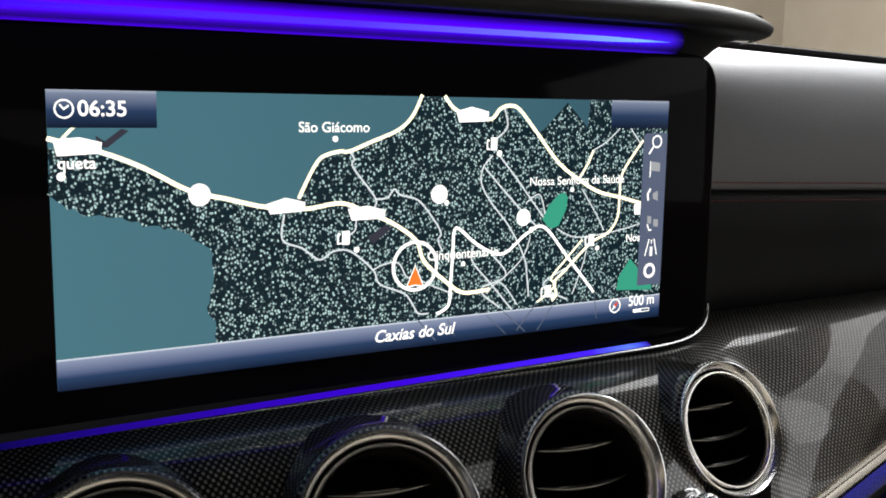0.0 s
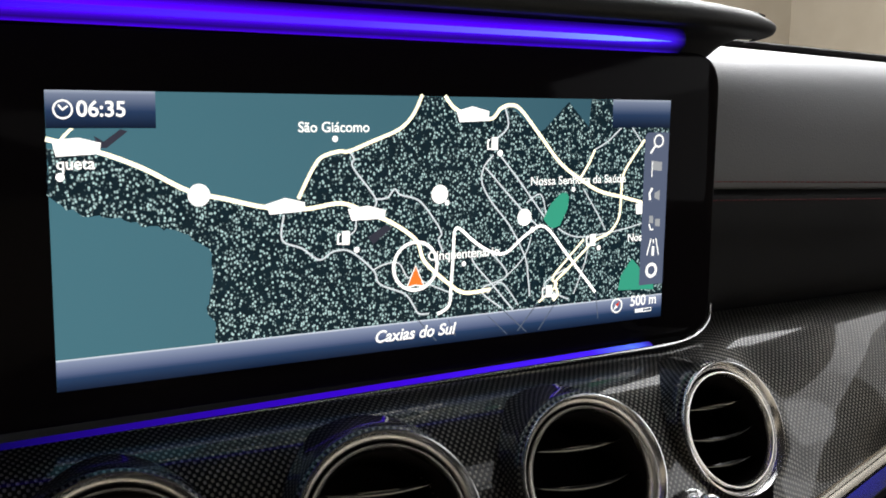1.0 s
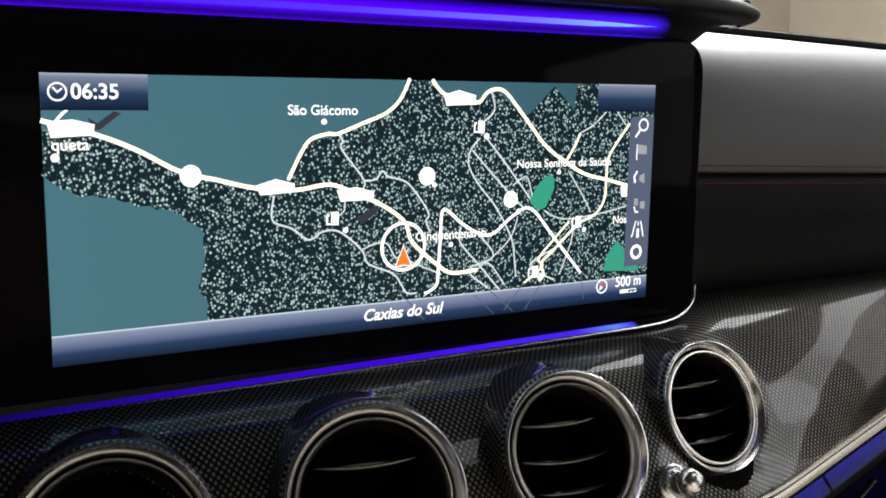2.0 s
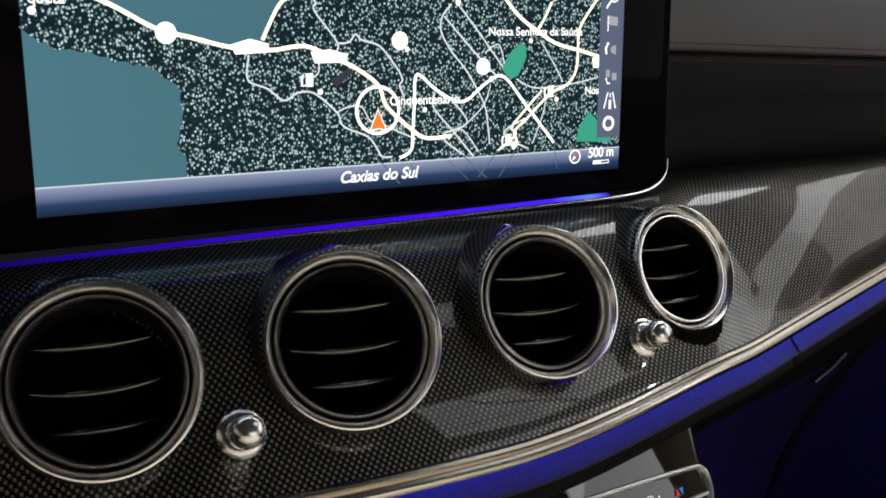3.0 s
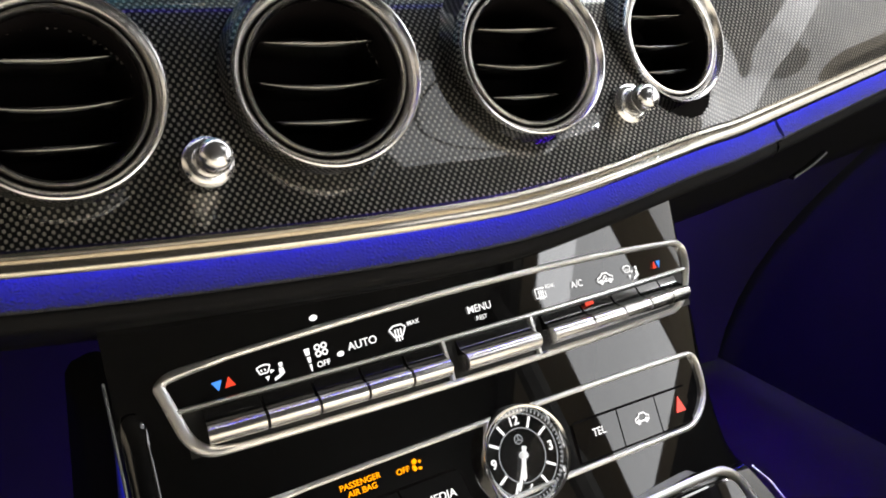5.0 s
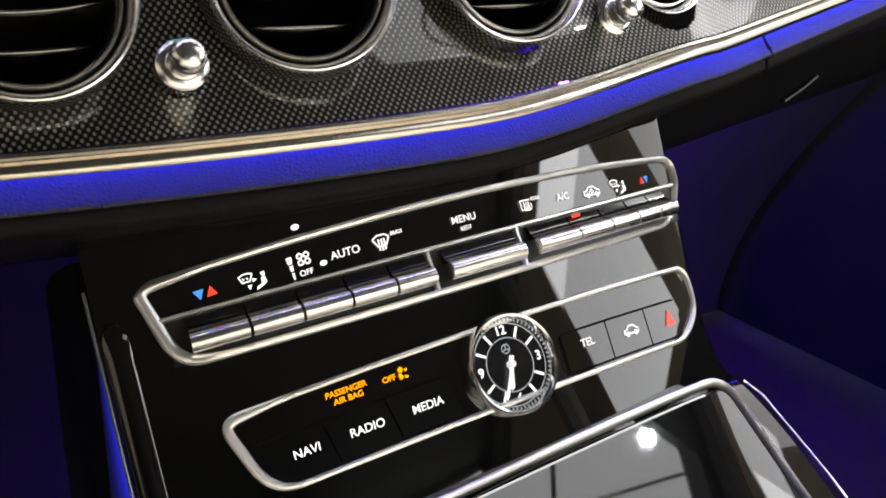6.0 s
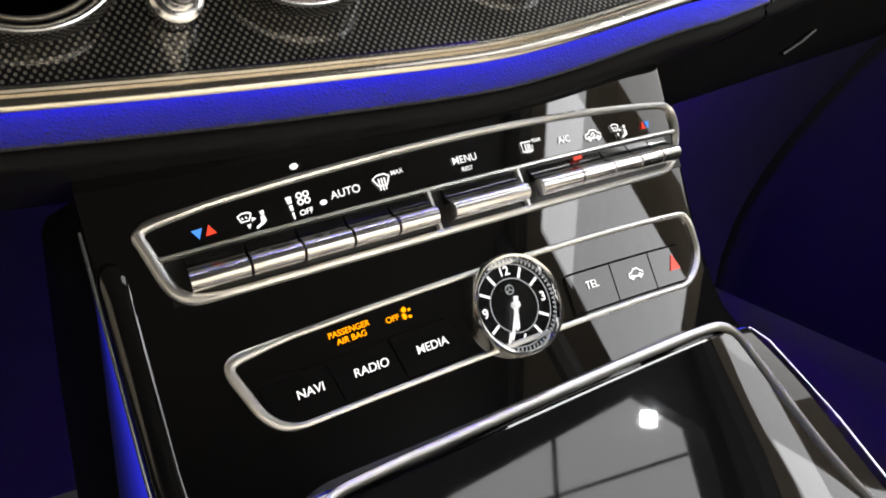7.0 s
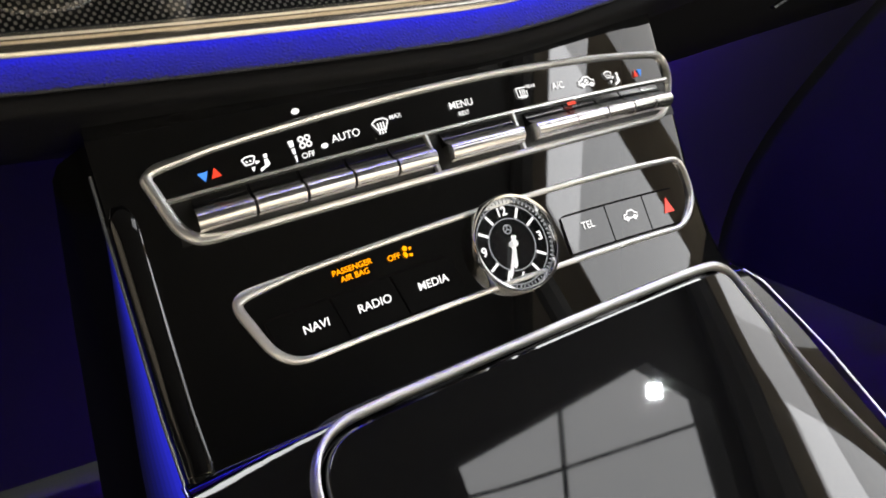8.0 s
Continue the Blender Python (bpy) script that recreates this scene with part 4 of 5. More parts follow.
outer = dense(rounded([(-0.1235, 0.8140), (-0.1130, 0.7815), (0.1290, 0.7815), (0.1440, 0.7990), (0.1425, 0.8140)], [0.012, 0.011, 0.012, 0.006, 0.009], 8), 0.006)


def belly(x, h, off):
    """The lower rail of the frame runs a little flatter than the console."""
    d = x - 0.01
    return console(x, h + (0.25 * d * d if h < 0.803 else 0.25 * d * d * max(0.0, (0.812 - h) / 0.009)), off)


v, f = moulding(outer, belly, [(0.0, -0.001), (0.0, 0.0014), (0.0005, 0.0023), (0.0015, 0.0026), (0.0024, 0.0021), (0.0028, 0.0012), (0.0028, -0.001)], lambda x: 0.85 + 0.75 * min(1.0, max(0.0, (-0.095 - x) / 0.02)))
mesh("frame", v, f, FRAME, climate, "satin chrome frame")


def bar(points, width, name, material, parent, high=0.0022):
    """A chrome rail between two points of the console."""
    (x0, h0), (x1, h1) = points
    loops = []
    for t in span(0, 1, 24):
        x, h = x0 + (x1 - x0) * t, h0 + (h1 - h0) * t
        dx, dh = (x1 - x0), (h1 - h0)
        k = math.hypot(dx, dh)
        nx, nh = -dh / k * width / 2, dx / k * width / 2
        loops.append([belly(x + nx * a, h + nh * a, o) for a, o in ((1, -0.001), (1, high * 0.6), (0.5, high), (-0.5, high), (-1, high * 0.6), (-1, -0.001))])
    v, f = loft(loops, (True, True))
    return mesh(name, v, f, material, parent)


bar(((-0.1180, 0.7975), (0.1375, 0.7975)), 0.0017, "middle_rail", FRAME, climate)
bar(((-0.0118, 0.7972), (-0.0108, 0.7825)), 0.0022, "divider", FRAME, climate)
bar(((0.0318, 0.7972), (0.0322, 0.7825)), 0.0022, "divider", FRAME, climate)
v, f = sheet(lambda x, h: belly(x, h, 0.0004), span(-0.113, 0.136, 60), span(0.7828, 0.7972, 4))
mesh("well", v, f, SATIN, climate, "dark well behind the keys")


def rocker(x0, x1, name="key"):
    """A rolled key: dark hollow top and a bright rounded nose."""
    xs = span(x0 + 0.00055, x1 - 0.00055, 8)
    top = [(0.7962, 0.0006), (0.7960, 0.0018), (0.7950, 0.0022), (0.7934, 0.0030), (0.7922, 0.0042), (0.7911, 0.0060)]
    nose = [(0.7911, 0.0060), (0.7907, 0.0075), (0.7897, 0.0086), (0.7882, 0.0090), (0.7868, 0.0084), (0.7858, 0.0070), (0.7854, 0.0050), (0.7854, 0.0008)]
    key = None
    for piece, prof, mat in (("key", top, FIN), ("nose", nose, NOSE)):
        loops = [[belly(x, h, o) for h, o in prof] + [belly(x, prof[-1][0], -0.001), belly(x, prof[0][0], -0.001)] for x in xs]
        v, f = loft(loops, (True, True))
        ob = mesh(piece, v, f, mat, key or climate, "rounded silver nose" if piece == "nose" else "")
        key = key or ob
    return key


lefts = (-0.1065, -0.0855, -0.0665, -0.0480, -0.0300, -0.0128)
for a, b in zip(lefts, lefts[1:]):
    rocker(a, b)
rocker(-0.0065, 0.0300)
rights = (0.0365, 0.0595, 0.0790, 0.0970, 0.1130, 0.1272)
for a, b in zip(rights, rights[1:]):
    rocker(a, b)
mark([Vector(q) for q in box(0.0615, 0.0665, 0.7948, 0.7961)], belly, 0.0034, RED_MARK, climate, "led_and_glint")

ROW = 0.8042


def strokes(cx, ch, lines, width, parent, material=WHITE_GLOW, name="symbol", off=0.0007, turn=0.0):
    """Line symbols in millimetres round a point of the console."""
    at = console_text(cx, ch)
    for line in lines:
        v, f = ribbon([Vector((x / 1000, y / 1000)) for x, y in line], width / 1000, at, off)
        mesh(name, v, f, material, parent, smooth=False)


def blobs(cx, ch, shapes, parent, material=WHITE_GLOW, name="symbol", off=0.0007):
    at = console_text(cx, ch)
    for s in shapes:
        mark([Vector((x / 1000, y / 1000)) for x, y in s], at, off, material, parent, name)


def temperature(cx, flip):
    a, b = (BLUE_MARK, RED_MARK) if not flip else (RED_MARK, BLUE_MARK)
    down, up = [(-4.2, 1.6), (-0.3, 1.6), (-2.0, -2.1)], [(0.3, -1.7), (4.2, -1.7), (2.1, 2.1)]
    if flip:
        down, up = [(-3.4, -1.7), (-0.2, -1.7), (-1.6, 2.0)], [(0.2, 1.7), (3.4, 1.7), (1.6, -2.0)]
    blobs(cx, ROW + 0.0010, [down], climate, a, "temperature_mark")
    blobs(cx, ROW + 0.0010, [up], climate, b, "temperature_mark")


def airflow(cx):
    strokes(cx, ROW, [[(-5, 2.6), (-3.4, 3.2), (-1.6, 3.2), (0, 2.6)], [(-5, 2.6), (-4.0, 0.2), (-1.2, 0.2), (0, 2.6)], [(-3.6, 1.8), (-3.2, 1.0)], [(-2.2, 1.8), (-1.8, 1.0)]], 0.55, climate)
    blobs(cx, ROW, [[(3.0, 2.2), (4.6, 2.4), (4.4, 0.6), (3.2, 0.8)], [(2.9, 0.4), (4.4, 0.4), (4.8, -1.8), (3.6, -2.6), (0.6, -3.8), (0.8, -2.6), (2.8, -1.8)], [(-0.4, -0.6), (1.4, 0.2), (-0.2, 1.0)], [(-2.4, -1.2), (-0.8, -1.2), (-1.8, -3.0)]], climate)


temperature(-0.0970, False)
temperature(0.1180, True)
airflow(-0.0797)
airflow(0.0985)
# fan and OFF
blobs(-0.0617, ROW, [[(-4.8, 4.2), (-2.6, 4.2), (-2.8, 1.6), (-4.4, 1.6)], [(-4.2, 1.0), (-2.8, 1.0), (-2.9, -1.2), (-3.9, -1.2)], [(-3.8, -1.8), (-2.9, -1.8), (-3.0, -4.4), (-3.5, -4.4)]], climate, name="fan_level")
for dx, dy in ((-0.2, 3.4), (2.4, 3.4), (-0.2, 0.9), (2.4, 0.9)):
    v, f = moulding(disc((dx + 0.6) / 1000, (dy + 0.2) / 1000, 0.00125, 14), console_text(-0.0617, ROW), [(0, 0.0007), (0.0006, 0.0007)])
    mesh("fan_symbol", v, f, WHITE_GLOW, climate, smooth=False)
lettering("OFF", 0.0030, 0.0016, -0.0030, console_text(-0.0617, ROW), 0.0007, WHITE_GLOW, climate, bold=0.00003)
for text, size, x, dy in (("AUTO", 0.0043, -0.0437, 0.0), ("MENU", 0.0043, 0.0092, 0.0006), ("REST", 0.0025, 0.0092, -0.0034), ("A/C", 0.0043, 0.0625, 0.0), ("MAX", 0.0025, -0.0215, 0.0022), ("REAR", 0.0022, 0.0470, 0.0020)):
    lettering(text, size, 0.0, dy, console_text(x, ROW), 0.0007, WHITE_GLOW, climate, bold=0.00002)
strokes(-0.0285, ROW, [[(-3.6, 1.6), (-1.6, 2.8), (1.6, 2.8), (3.4, 1.6)], [(-3.6, 1.6), (-1.8, -1.6), (1.6, -1.6), (3.4, 1.6)], [(-1.2, 1.4), (-1.4, -3.2)], [(0, 1.4), (-0.2, -3.4)], [(1.2, 1.4), (1.0, -3.2)]], 0.6, climate)
strokes(0.0415, ROW, [[(-3.0, 2.0), (2.4, 2.0)], [(-3.0, 2.0), (-3.0, -2.0), (2.4, -2.0), (2.4, 0.4)], [(-1.2, 1.2), (-1.2, -2.8)], [(0, 1.2), (0, -2.8)], [(1.1, 1.2), (1.1, -2.8)]], 0.6, climate)
strokes(0.0805, ROW, [[(-5, -1.6), (-4.8, 0.2), (-3, 0.6), (-1.4, 2.0), (1.6, 2.0), (3.2, 0.6), (4.8, 0.2), (4.8, -1.6), (-5, -1.6)], [(-1.6, -0.4), (0.4, 0.9), (1.2, -0.4), (-0.6, -0.9)]], 0.7, climate)
blobs(0.0805, ROW, [[(math.cos(a) * 1.2 + c, math.sin(a) * 1.2 - 1.7) for a in (k * math.pi / 5 for k in range(10))] for c in (-2.8, 2.8)], climate)
# ceiling-spot reflections painted as small glowing dots above the frame and beside the fan key
for x, h, r in ((-0.0600, 0.8165, 0.0016), (-0.0530, 0.8030, 0.0014)):
    mark(disc(x, h, r, 16, r * 0.62), console, 0.0006, WHITE_GLOW, climate, "led_and_glint")

# ---- media panel with the clock ----
media = thing("media_panel", "chrome-framed button panel with lit lettering below the climate bar", "control panel")
outer2 = dense(rounded([(-0.1060, 0.7680), (-0.0930, 0.7400), (0.1130, 0.7400), (0.1275, 0.7510), (0.1275, 0.7690)], [0.010, 0.012, 0.014, 0.008, 0.008], 8), 0.006)
v, f = moulding(outer2, console, [(0.0, -0.001), (0.0, 0.0013), (0.0004, 0.0020), (0.0012, 0.0023), (0.0019, 0.0019), (0.0022, 0.0010), (0.0022, -0.001)], lambda x: 0.9 + 0.8 * min(1.0, max(0.0, (-0.080 - x) / 0.02)))
mesh("frame", v, f, FRAME, media, "satin chrome frame")


def button(x0, x1, h0, h1, slant0=0.0, slant1=0.0):
    def at(u, k):
        t = (k - 1) / 6
        h = h0 + (h1 - h0) * min(1.0, max(0.0, t))
        lean = (h - h0) / (h1 - h0)
        s = (u - 1) / 10
        a, b = x0 + slant0 * lean, x1 + slant1 * lean
        edge = u in (0, 12) or k in (0, 8)
        return console(a + (b - a) * min(1.0, max(0.0, s)), h, -0.001 if edge else 0.0009)

    v, f = sheet(at, list(range(13)), list(range(9)))
    return mesh("button", v, f, PIANO, media, "glossy black push button")


for corners, radii in (([(-0.0914, 0.7420), (-0.0142, 0.7420), (-0.0180, 0.7570), (-0.0948, 0.7570)], [0.003, 0.002, 0.004, 0.003]), ([(0.0378, 0.7424), (0.1125, 0.7424), (0.1125, 0.7573), (0.0378, 0.7573)], [0.001, 0.003, 0.002, 0.004])):
    v, f = plate(dense(rounded(corners, radii, 5), 0.004), console, -0.001, 0.0003)
    mesh("button_well", v, f, DARK, media, "dark gap round the buttons")
for (a, b), word, wx in zip(((-0.0905, -0.0663), (-0.0655, -0.0415), (-0.0407, -0.0150)), ("NAVI", "RADIO", "MEDIA"), (-0.0768, -0.0535, -0.0285)):
    button(a, b, 0.7428, 0.7562, -0.0035, -0.0035)
    lettering(word, 0.0045, 0, 0, console_text(wx, 0.7497), 0.0013, WHITE_GLOW, media, bold=0.00004)
for a, b in ((0.0386, 0.0639), (0.0647, 0.0888), (0.0896, 0.1117)):
    button(a, b, 0.7432, 0.7565)
lettering("TEL", 0.0046, 0, 0, console_text(0.0515, 0.7515), 0.0013, WHITE_GLOW, media, bold=0.00005)
strokes(0.0780, 0.7508, [[(-4.4, -1.4), (-4.2, 0.2), (-2.4, 0.6), (-1.2, 1.9), (1.6, 1.9), (3.0, 0.6), (4.4, 0.2), (4.4, -1.4), (-4.4, -1.4)]], 0.75, media, off=0.0013)
blobs(0.0780, 0.7508, [[(math.cos(a) * 1.2 + c, math.sin(a) * 1.2 - 1.5) for a in (k * math.pi / 5 for k in range(10))] for c in (-2.5, 2.5)], media, off=0.0013)
blobs(0.1045, 0.7505, [[(-3.6, -3.2), (3.6, -3.2), (0.2, 4.0)]], media, HAZARD, "hazard_triangle", 0.0013)
for word, x, h, size in (("PASSENGER", -0.0575, 0.7630, 0.0031), ("AIR BAG", -0.0572, 0.7604, 0.0031), ("OFF", -0.0405, 0.7616, 0.0031)):
    lettering(word, size, 0, 0, console_text(x, h), 0.0008, AMBER, media, bold=0.00004)
blobs(-0.0350, 0.7622, [[(-1.4, 1.6), (-0.2, 2.4), (0.8, 1.4), (0.2, 0.2), (-1.2, 0.4)], [(-1.6, -0.2), (-0.4, 0.0), (0.4, -1.6), (-0.6, -2.6), (-1.4, -1.8)], [(1.2, 1.0), (2.2, 1.4), (2.4, 0.4), (1.4, 0.0)], [(0.8, -1.2), (2.4, -1.6), (2.0, -2.6), (0.9, -2.2)]], media, AMBER, "airbag_symbol", 0.0008)

clock = thing("dashboard_clock", "round analogue clock with chrome bezel and white hour marks", "clock")
CX, CH = 0.0105, 0.7530
base = console(CX, CH)
axis_n = Vector((0.0, -1.0, 0.635)).normalized()
axis_u = Vector((1, 0, 0.035)).normalized()
axis_v = axis_n.cross(axis_u) * -1
if axis_v.z < 0:
    axis_v = -axis_v


def dial(u, v, off):
    return base + axis_u * u + axis_v * v + axis_n * off


def round_ring(profile, name, material, parent, n=72, caps=(False, False)):
    v, f = loft([[dial(r * math.cos(2 * math.pi * k / n), r * math.sin(2 * math.pi * k / n), o) for k in range(n)] for r, o in profile], caps)
    return mesh(name, v, f, material, parent)


round_ring([(0.0202, -0.003), (0.0204, 0.0030), (0.0202, 0.0052), (0.0196, 0.0062), (0.0188, 0.0058), (0.0184, 0.0045), (0.0180, 0.0016)], "bezel", BRIGHT, clock)
round_ring([(0.0184, 0.0020), (0.0166, 0.0012)], "minute_ring", DIAL, clock)
round_ring([(0.0001, 0.0010), (0.0168, 0.0012)], "dial_face", DIAL, clock)
round_ring([(0.0106, 0.00135), (0.0110, 0.00135)], "hour_ring", DIM_GLOW, clock)
round_ring([(0.0163, 0.00135), (0.0167, 0.00135)], "hour_ring", DIM_GLOW, clock)
for k in range(60):
    a = 2 * math.pi * k / 60
    c, s = math.cos(a), math.sin(a)
    v, f = ribbon([Vector((c * 0.0171, s * 0.0171)), Vector((c * 0.0180, s * 0.0180))], 0.0006, dial, 0.0023)
    mesh("minute_mark", v, f, DIM_GLOW, clock, smooth=False)
for k in range(12):
    a = math.pi / 2 - 2 * math.pi * k / 12
    c, s = math.cos(a), math.sin(a)
    if k % 3:
        v, f = ribbon([Vector((c * 0.0112, s * 0.0112)), Vector((c * 0.0158, s * 0.0158))], 0.0011, dial, 0.0015)
        mesh("hour_mark", v, f, WHITE_GLOW, clock, smooth=False)
    else:
        lettering(("12", "3", "6", "9")[k // 3], 0.0052, c * 0.0138, s * 0.0138, dial, 0.0015, WHITE_GLOW, clock, "numeral", bold=0.00012)
v, f = moulding(disc(0, 0.0064, 0.0020, 24), dial, [(0, 0.0015), (0.0004, 0.0015)])
mesh("emblem", v, f, DIM_GLOW, clock, smooth=False)
for a in (90, 210, 330):
    v, f = ribbon([Vector((0, 0.0064)), Vector((0.0018 * math.cos(radians(a)), 0.0064 + 0.0018 * math.sin(radians(a))))], 0.0004, dial, 0.0015)
    mesh("emblem", v, f, DIM_GLOW, clock, smooth=False)
HAND = shader("hand_white", (0.85, 0.85, 0.85), 0.3, emit=(1, 1, 1), strength=0.25)
for a, length, w, o in ((-107, 0.0104, 0.0017, 0.0022), (-118, 0.0152, 0.0011, 0.0027)):
    c, s = math.cos(radians(a)), math.sin(radians(a))
    side = Vector((-s, c))
    tip, tail = Vector((c, s)) * length, Vector((c, s)) * -0.0035
    mark([tail + side * w * 0.5, tail - side * w * 0.5, tip * 0.85 - side * w * 0.7, tip, tip * 0.85 + side * w * 0.7], dial, o, HAND, clock, "hand")
v, f = loft([[dial(r * math.cos(2 * math.pi * k / 20), r * math.sin(2 * math.pi * k / 20), o) for k in range(20)] for r, o in ((0.0015, 0.0010), (0.0015, 0.0034), (0.0010, 0.0038))], (False, True))
mesh("hub", v, f, HAND, clock)
GLASS = shader("clock_glass", (1, 1, 1), 0.02)
bsdf(GLASS).inputs["Transmission Weight"].default_value = 1.0
bsdf(GLASS).inputs["IOR"].default_value = 1.4
cover = round_ring([(0.0002, 0.0050), (0.0186, 0.0050), (0.0186, 0.0046), (0.0002, 0.0046)], "glass", GLASS, clock)
cover.visible_shadow = False

# ---- storage lid ----
lid = thing("storage_lid", "glossy black storage lid framed by a chrome trim", "storage lid")
lid_outline = dense(rounded([(-0.1040, -0.1575), (0.0300, -0.1495), (0.1210, -0.1450), (0.1200, -0.2100), (0.1330, -0.2500), (0.1560, -0.3600), (0.1660, -0.5600), (-0.1040, -0.5600)], [0.026, 0.10, 0.013, 0.03, 0.04, 0.05, 0.02, 0.02], 14), 0.008)


def lid_place(x, y, off):
    d = (x - 0.012) / 0.12
    rear = max(0.0, -0.16 - y)
    return slope(x, y, off + 0.0026) + Vector((0, 0, 0.06 * rear * rear + 0.006 * (d * d - d ** 8)))


v, f = moulding(lid_outline, lid_place, [(0.0, -0.004), (0.0002, 0.0008), (0.0009, 0.0017), (0.0017, 0.0020), (0.0024, 0.0016), (0.0028, 0.0006), (0.0030, -0.0020)])
mesh("chrome_trim", v, f, FRAME, lid, "polished chrome trim")
v, f = moulding(lid_outline, lid_place, [(0.0030, -0.0020), (0.0032, -0.0045), (0.0040, -0.0045), (0.0046, -0.0010), (0.0054, 0.0004), (0.0062, 0.0007)])
mesh("lid_edge", v, f, PIANO, lid)
inner = inset(lid_outline, 0.0062)
rings = [[lid_place(q.x, q.y, 0.0007) for q in inner]]
mid = Vector((0.02, -0.34))
for k in (0.9, 0.75, 0.55, 0.3, 0.02):
    rings.append([lid_place(*(mid.lerp(q, k)), 0.0007) for q in inner])
v, f = loft(rings, (False, True))
mesh("panel", v, f, PIANO, lid, "glossy black sliding panel")

# ---- cabin round the camera ----
cabin = thing("car_cabin", "dark cabin shell with roof pillars, doors and glass", "cabin", kind="structure")
FABRIC = leather("headliner", (0.045, 0.044, 0.042), 900.0, 0.0003, 0.9)
CARPET = leather("carpet", (0.02, 0.02, 0.021), 1500.0, 0.001, 0.95)


def slab(x0, x1, y0, y1, z0, z1, name, material, parent, label=""):
    v, f = loft([[Vector((x, y, z)) for x, y in ((x0, y0), (x1, y0), (x1, y1), (x0, y1))] for z in (z0, z1)], (True, True))
    return mesh(name, v, f, material, parent, label, smooth=False)


slab(-1.2, 0.89, -1.9, 0.6, 0.30, 0.34, "floor", CARPET, cabin)
slab(-1.15, 0.80, -1.9, -1.86, 0.34, 1.55, "rear_panel", FABRIC, cabin)
slab(-1.20, -1.15, -1.9, 0.9, 0.34, 1.02, "door_panel", LEATHER, cabin)
slab(0.84, 0.89, -1.9, 0.9, 0.34, 0.88, "door_panel", LEATHER, cabin)
slab(-1.15, 0.84, 0.56, 0.60, 0.34, 1.05, "bulkhead", CARPET, cabin)
# headliner with the glass roof's opening, whose front edge runs a little askew
for corners in (((-1.15, -1.9), (0.84, -1.9), (0.84, -0.64), (-1.15, -0.64)), ((-1.15, -0.64), (0.35, -0.64), (0.35, -0.378), (-1.15, -0.378)),
                ((0.80, -0.64), (0.84, -0.64), (0.84, -0.42), (0.80, -0.42)), ((-1.15, -0.378), (0.35, -0.378), (0.70, -0.338), (0.80, -0.42), (0.84, -0.42), (0.84, 0.02), (-1.15, 0.02))):
    v, f = loft([[Vector((x, y, z)) for x, y in corners] for z in (1.50, 1.55)], (True, True))
    mesh("headliner", v, f, FABRIC, cabin, smooth=False)
for p, q, r in (((0.30, -0.43, 1.57), (0.90, -0.47, 1.57), 0.0028), ((0.60, -0.30, 1.57), (0.50, -0.70, 1.57), 0.004)):
    v, f = tube([p, q], r, 6)
    mesh("roof_crossbar", v, f, FABRIC, cabin, "thin dark bar behind the roof glass")
for x in (-1.17, 0.86):
    v, f = tube([(x * 2.15, 0.78, 1.03), (x * 1.30, 0.42, 1.24), (x * 0.97, 0.02, 1.50)], 0.035, 8)
    mesh("windscreen_pillar", v, f, FABRIC, cabin)
    v, f = tube([(x, -1.00, 1.02), (x * 0.95, -1.02, 1.52)], 0.05, 8)
    mesh("door_pillar", v, f, FABRIC, cabin)
    v, f = tube([(x, -1.86, 1.46), (x, -0.9, 1.47), (x, 0.02, 1.46)], 0.04, 8)
    mesh("roof_rail", v, f, FABRIC, cabin)
# plain cream slabs in place of seats, unseen, added for the chrome to mirror
CREAM = leather("cream_leather", (0.66, 0.60, 0.49), 600.0, 0.0004, 0.6)
slab(-1.10, 0.80, -1.10, -0.62, 0.34, 0.58, "seat_base", CREAM, cabin, "unseen cream seat-base slab that the chrome mirrors")
slab(-1.10, 0.80, -1.30, -1.10, 0.34, 1.00, "seat_back", CREAM, cabin, "unseen cream seat-back slab that the chrome mirrors")
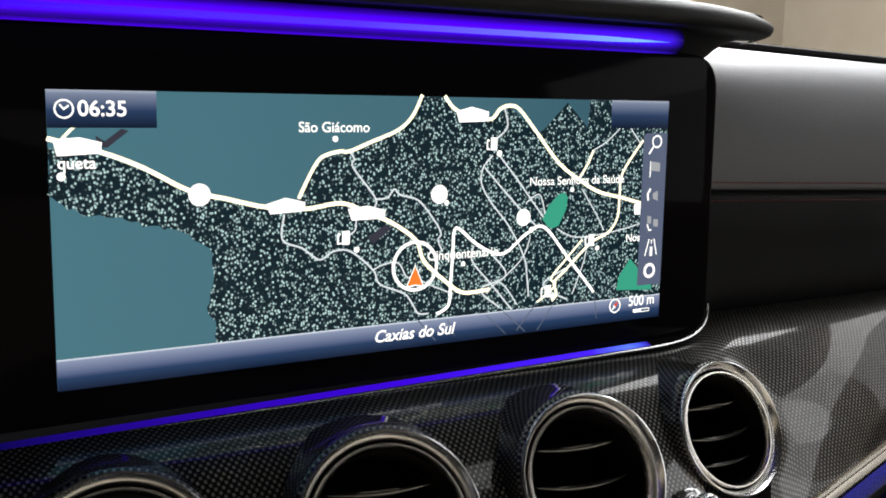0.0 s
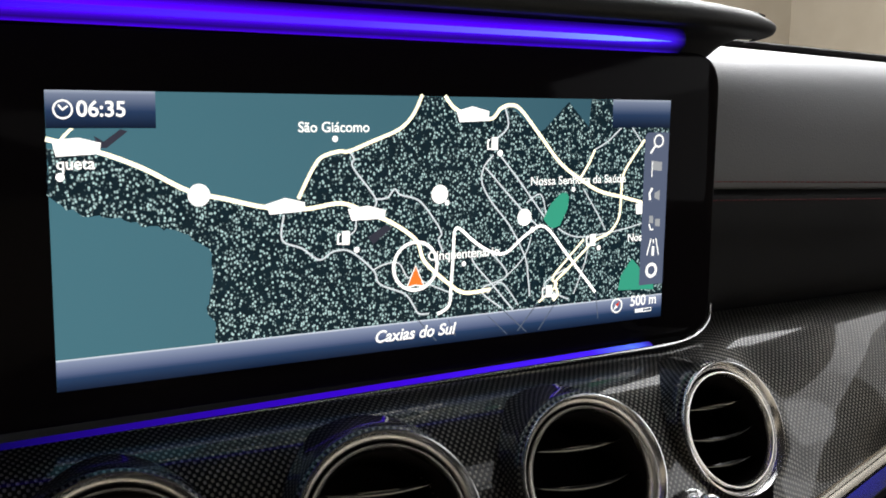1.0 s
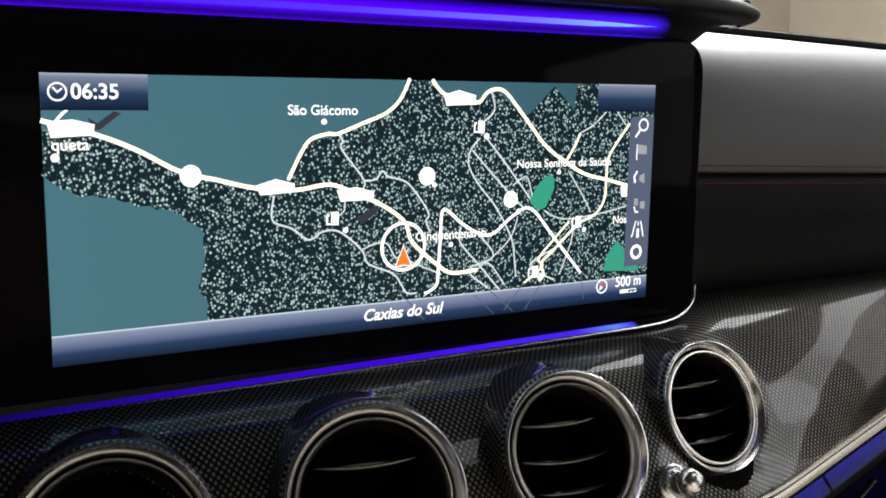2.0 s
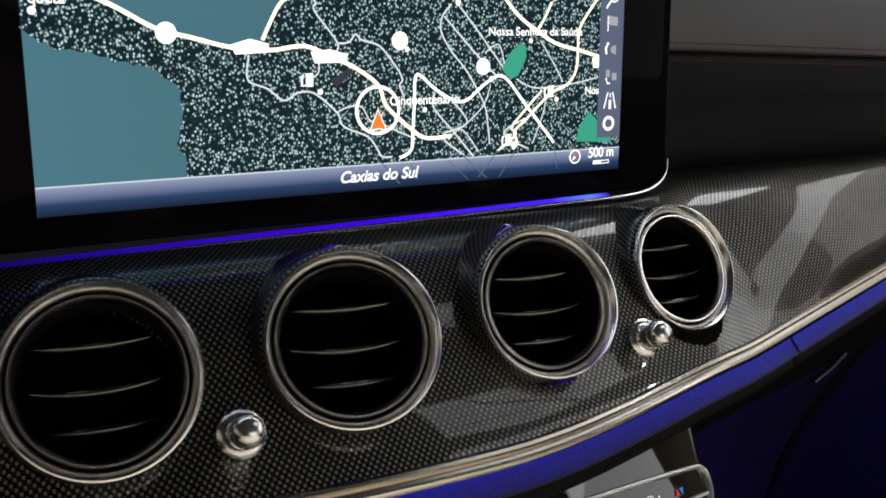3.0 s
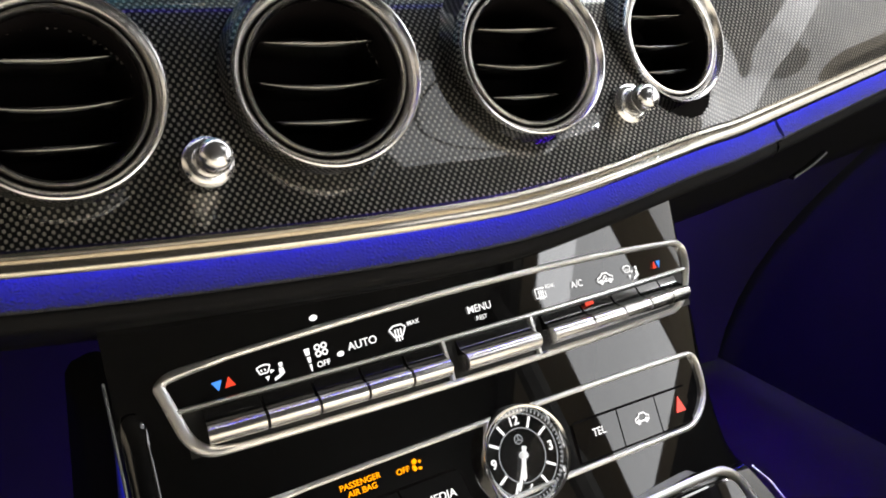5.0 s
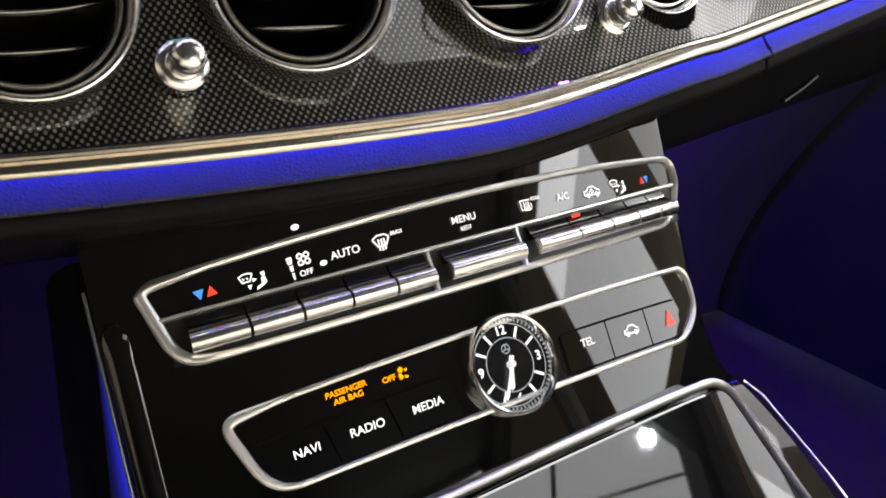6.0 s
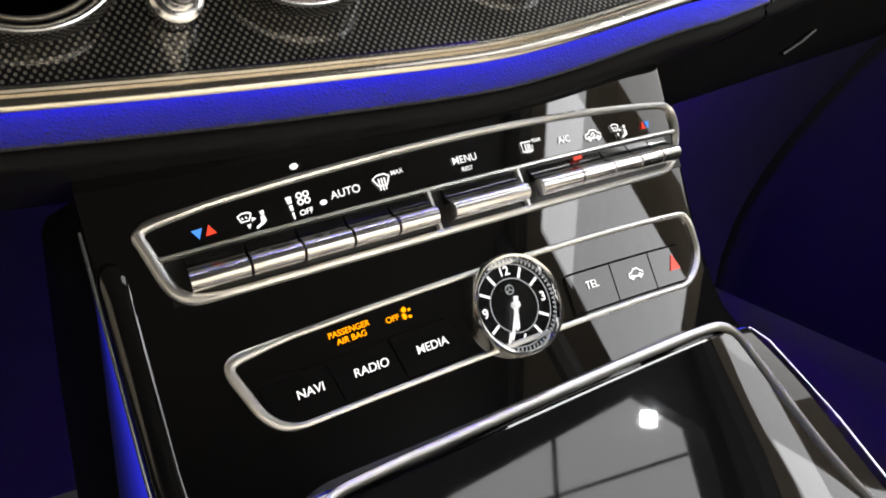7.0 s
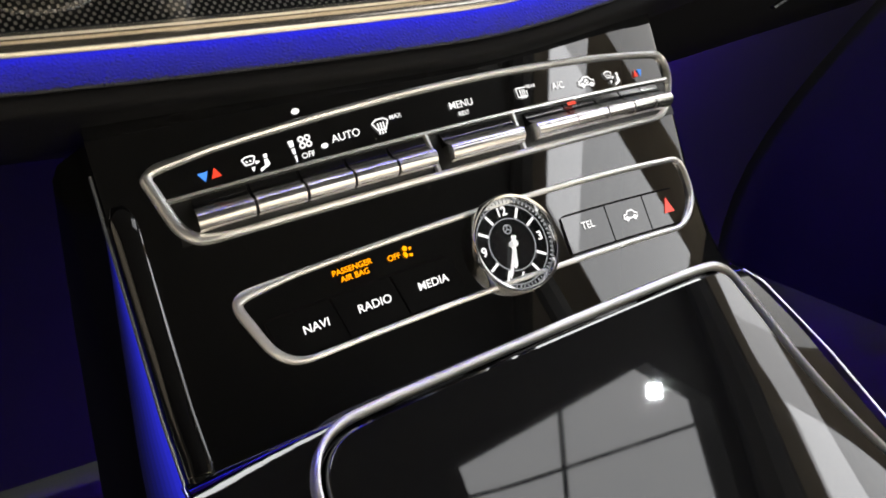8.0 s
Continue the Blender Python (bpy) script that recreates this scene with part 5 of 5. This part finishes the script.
# ambient lamp in the passenger's footwell
lampbar = thing("footwell_lamp", "blue ambient lamp strip under the dashboard", "lamp")
slab(0.22, 0.46, 0.120, 0.160, 0.796, 0.800, "lens", glow("footwell_blue", (0.10, 0.010, 1.0), 150.0), lampbar)
slab(-0.42, -0.22, 0.120, 0.160, 0.796, 0.800, "lens", glow("footwell_violet", (0.03, 0.015, 1.0), 2.5), lampbar)
# unseen slabs added over the lenses to stop light leaking up through the dash
slab(0.18, 0.50, 0.100, 0.180, 0.802, 0.806, "leak_blocker", DARK, lampbar)
slab(-0.46, -0.18, 0.100, 0.180, 0.802, 0.806, "leak_blocker", DARK, lampbar)
well = thing("footwell", "dark carpeted passenger footwell", "footwell", kind="structure")
v, f = sheet(lambda x, s: Vector((x, 0.19 + 0.25 * math.sin(s), 0.80 - 0.44 * s / 1.5)), span(-0.7, 0.8, 12), span(0.0, 1.5, 10))
mesh("carpet", v, f, CARPET, well)

# ---- showroom outside ----
room = thing("showroom", "plain cream showroom walls and grey floor", "room", kind="structure")
WALL = shader("cream_wall", (0.55, 0.50, 0.42), 0.8)
co = node(WALL, "ShaderNodeTexCoord")
tex = node(WALL, "ShaderNodeTexNoise", Scale=3.0, Detail=5.0)
link(WALL, co.outputs["Object"], tex.inputs["Vector"])
tone = node(WALL, "ShaderNodeMix")
tone.data_type = "RGBA"
tone.inputs[6].default_value, tone.inputs[7].default_value = (0.45, 0.40, 0.33, 1), (0.62, 0.58, 0.50, 1)
link(WALL, tex.outputs["Fac"], tone.inputs[0])
link(WALL, tone.outputs[2], bsdf(WALL).inputs["Base Color"])
TILE = smudged(shader("floor_grey", (0.25, 0.25, 0.25), 0.3), 0.2, 0.5, 4.0)
slab(-5, 6, -6, 6, -0.25, -0.2, "floor", TILE, room)
slab(-5, 6, 5.0, 5.1, -0.2, 3.4, "wall", WALL, room)
slab(-5, 6, -6.1, -6, -0.2, 3.4, "wall", WALL, room)
slab(-5.1, -5, -6, 6, -0.2, 3.4, "wall", WALL, room)
slab(6, 6.1, -6, 6, -0.2, 3.4, "wall", WALL, room)
slab(-5, 6, -6, 6, 3.4, 3.45, "ceiling", WALL, room)
post = thing("yellow_post", "yellow painted post beyond the windscreen", "post")
slab(1.62, 1.74, 2.6, 2.7, -0.2, 1.6, "post", shader("yellow_paint", (0.75, 0.55, 0.08), 0.5), post)
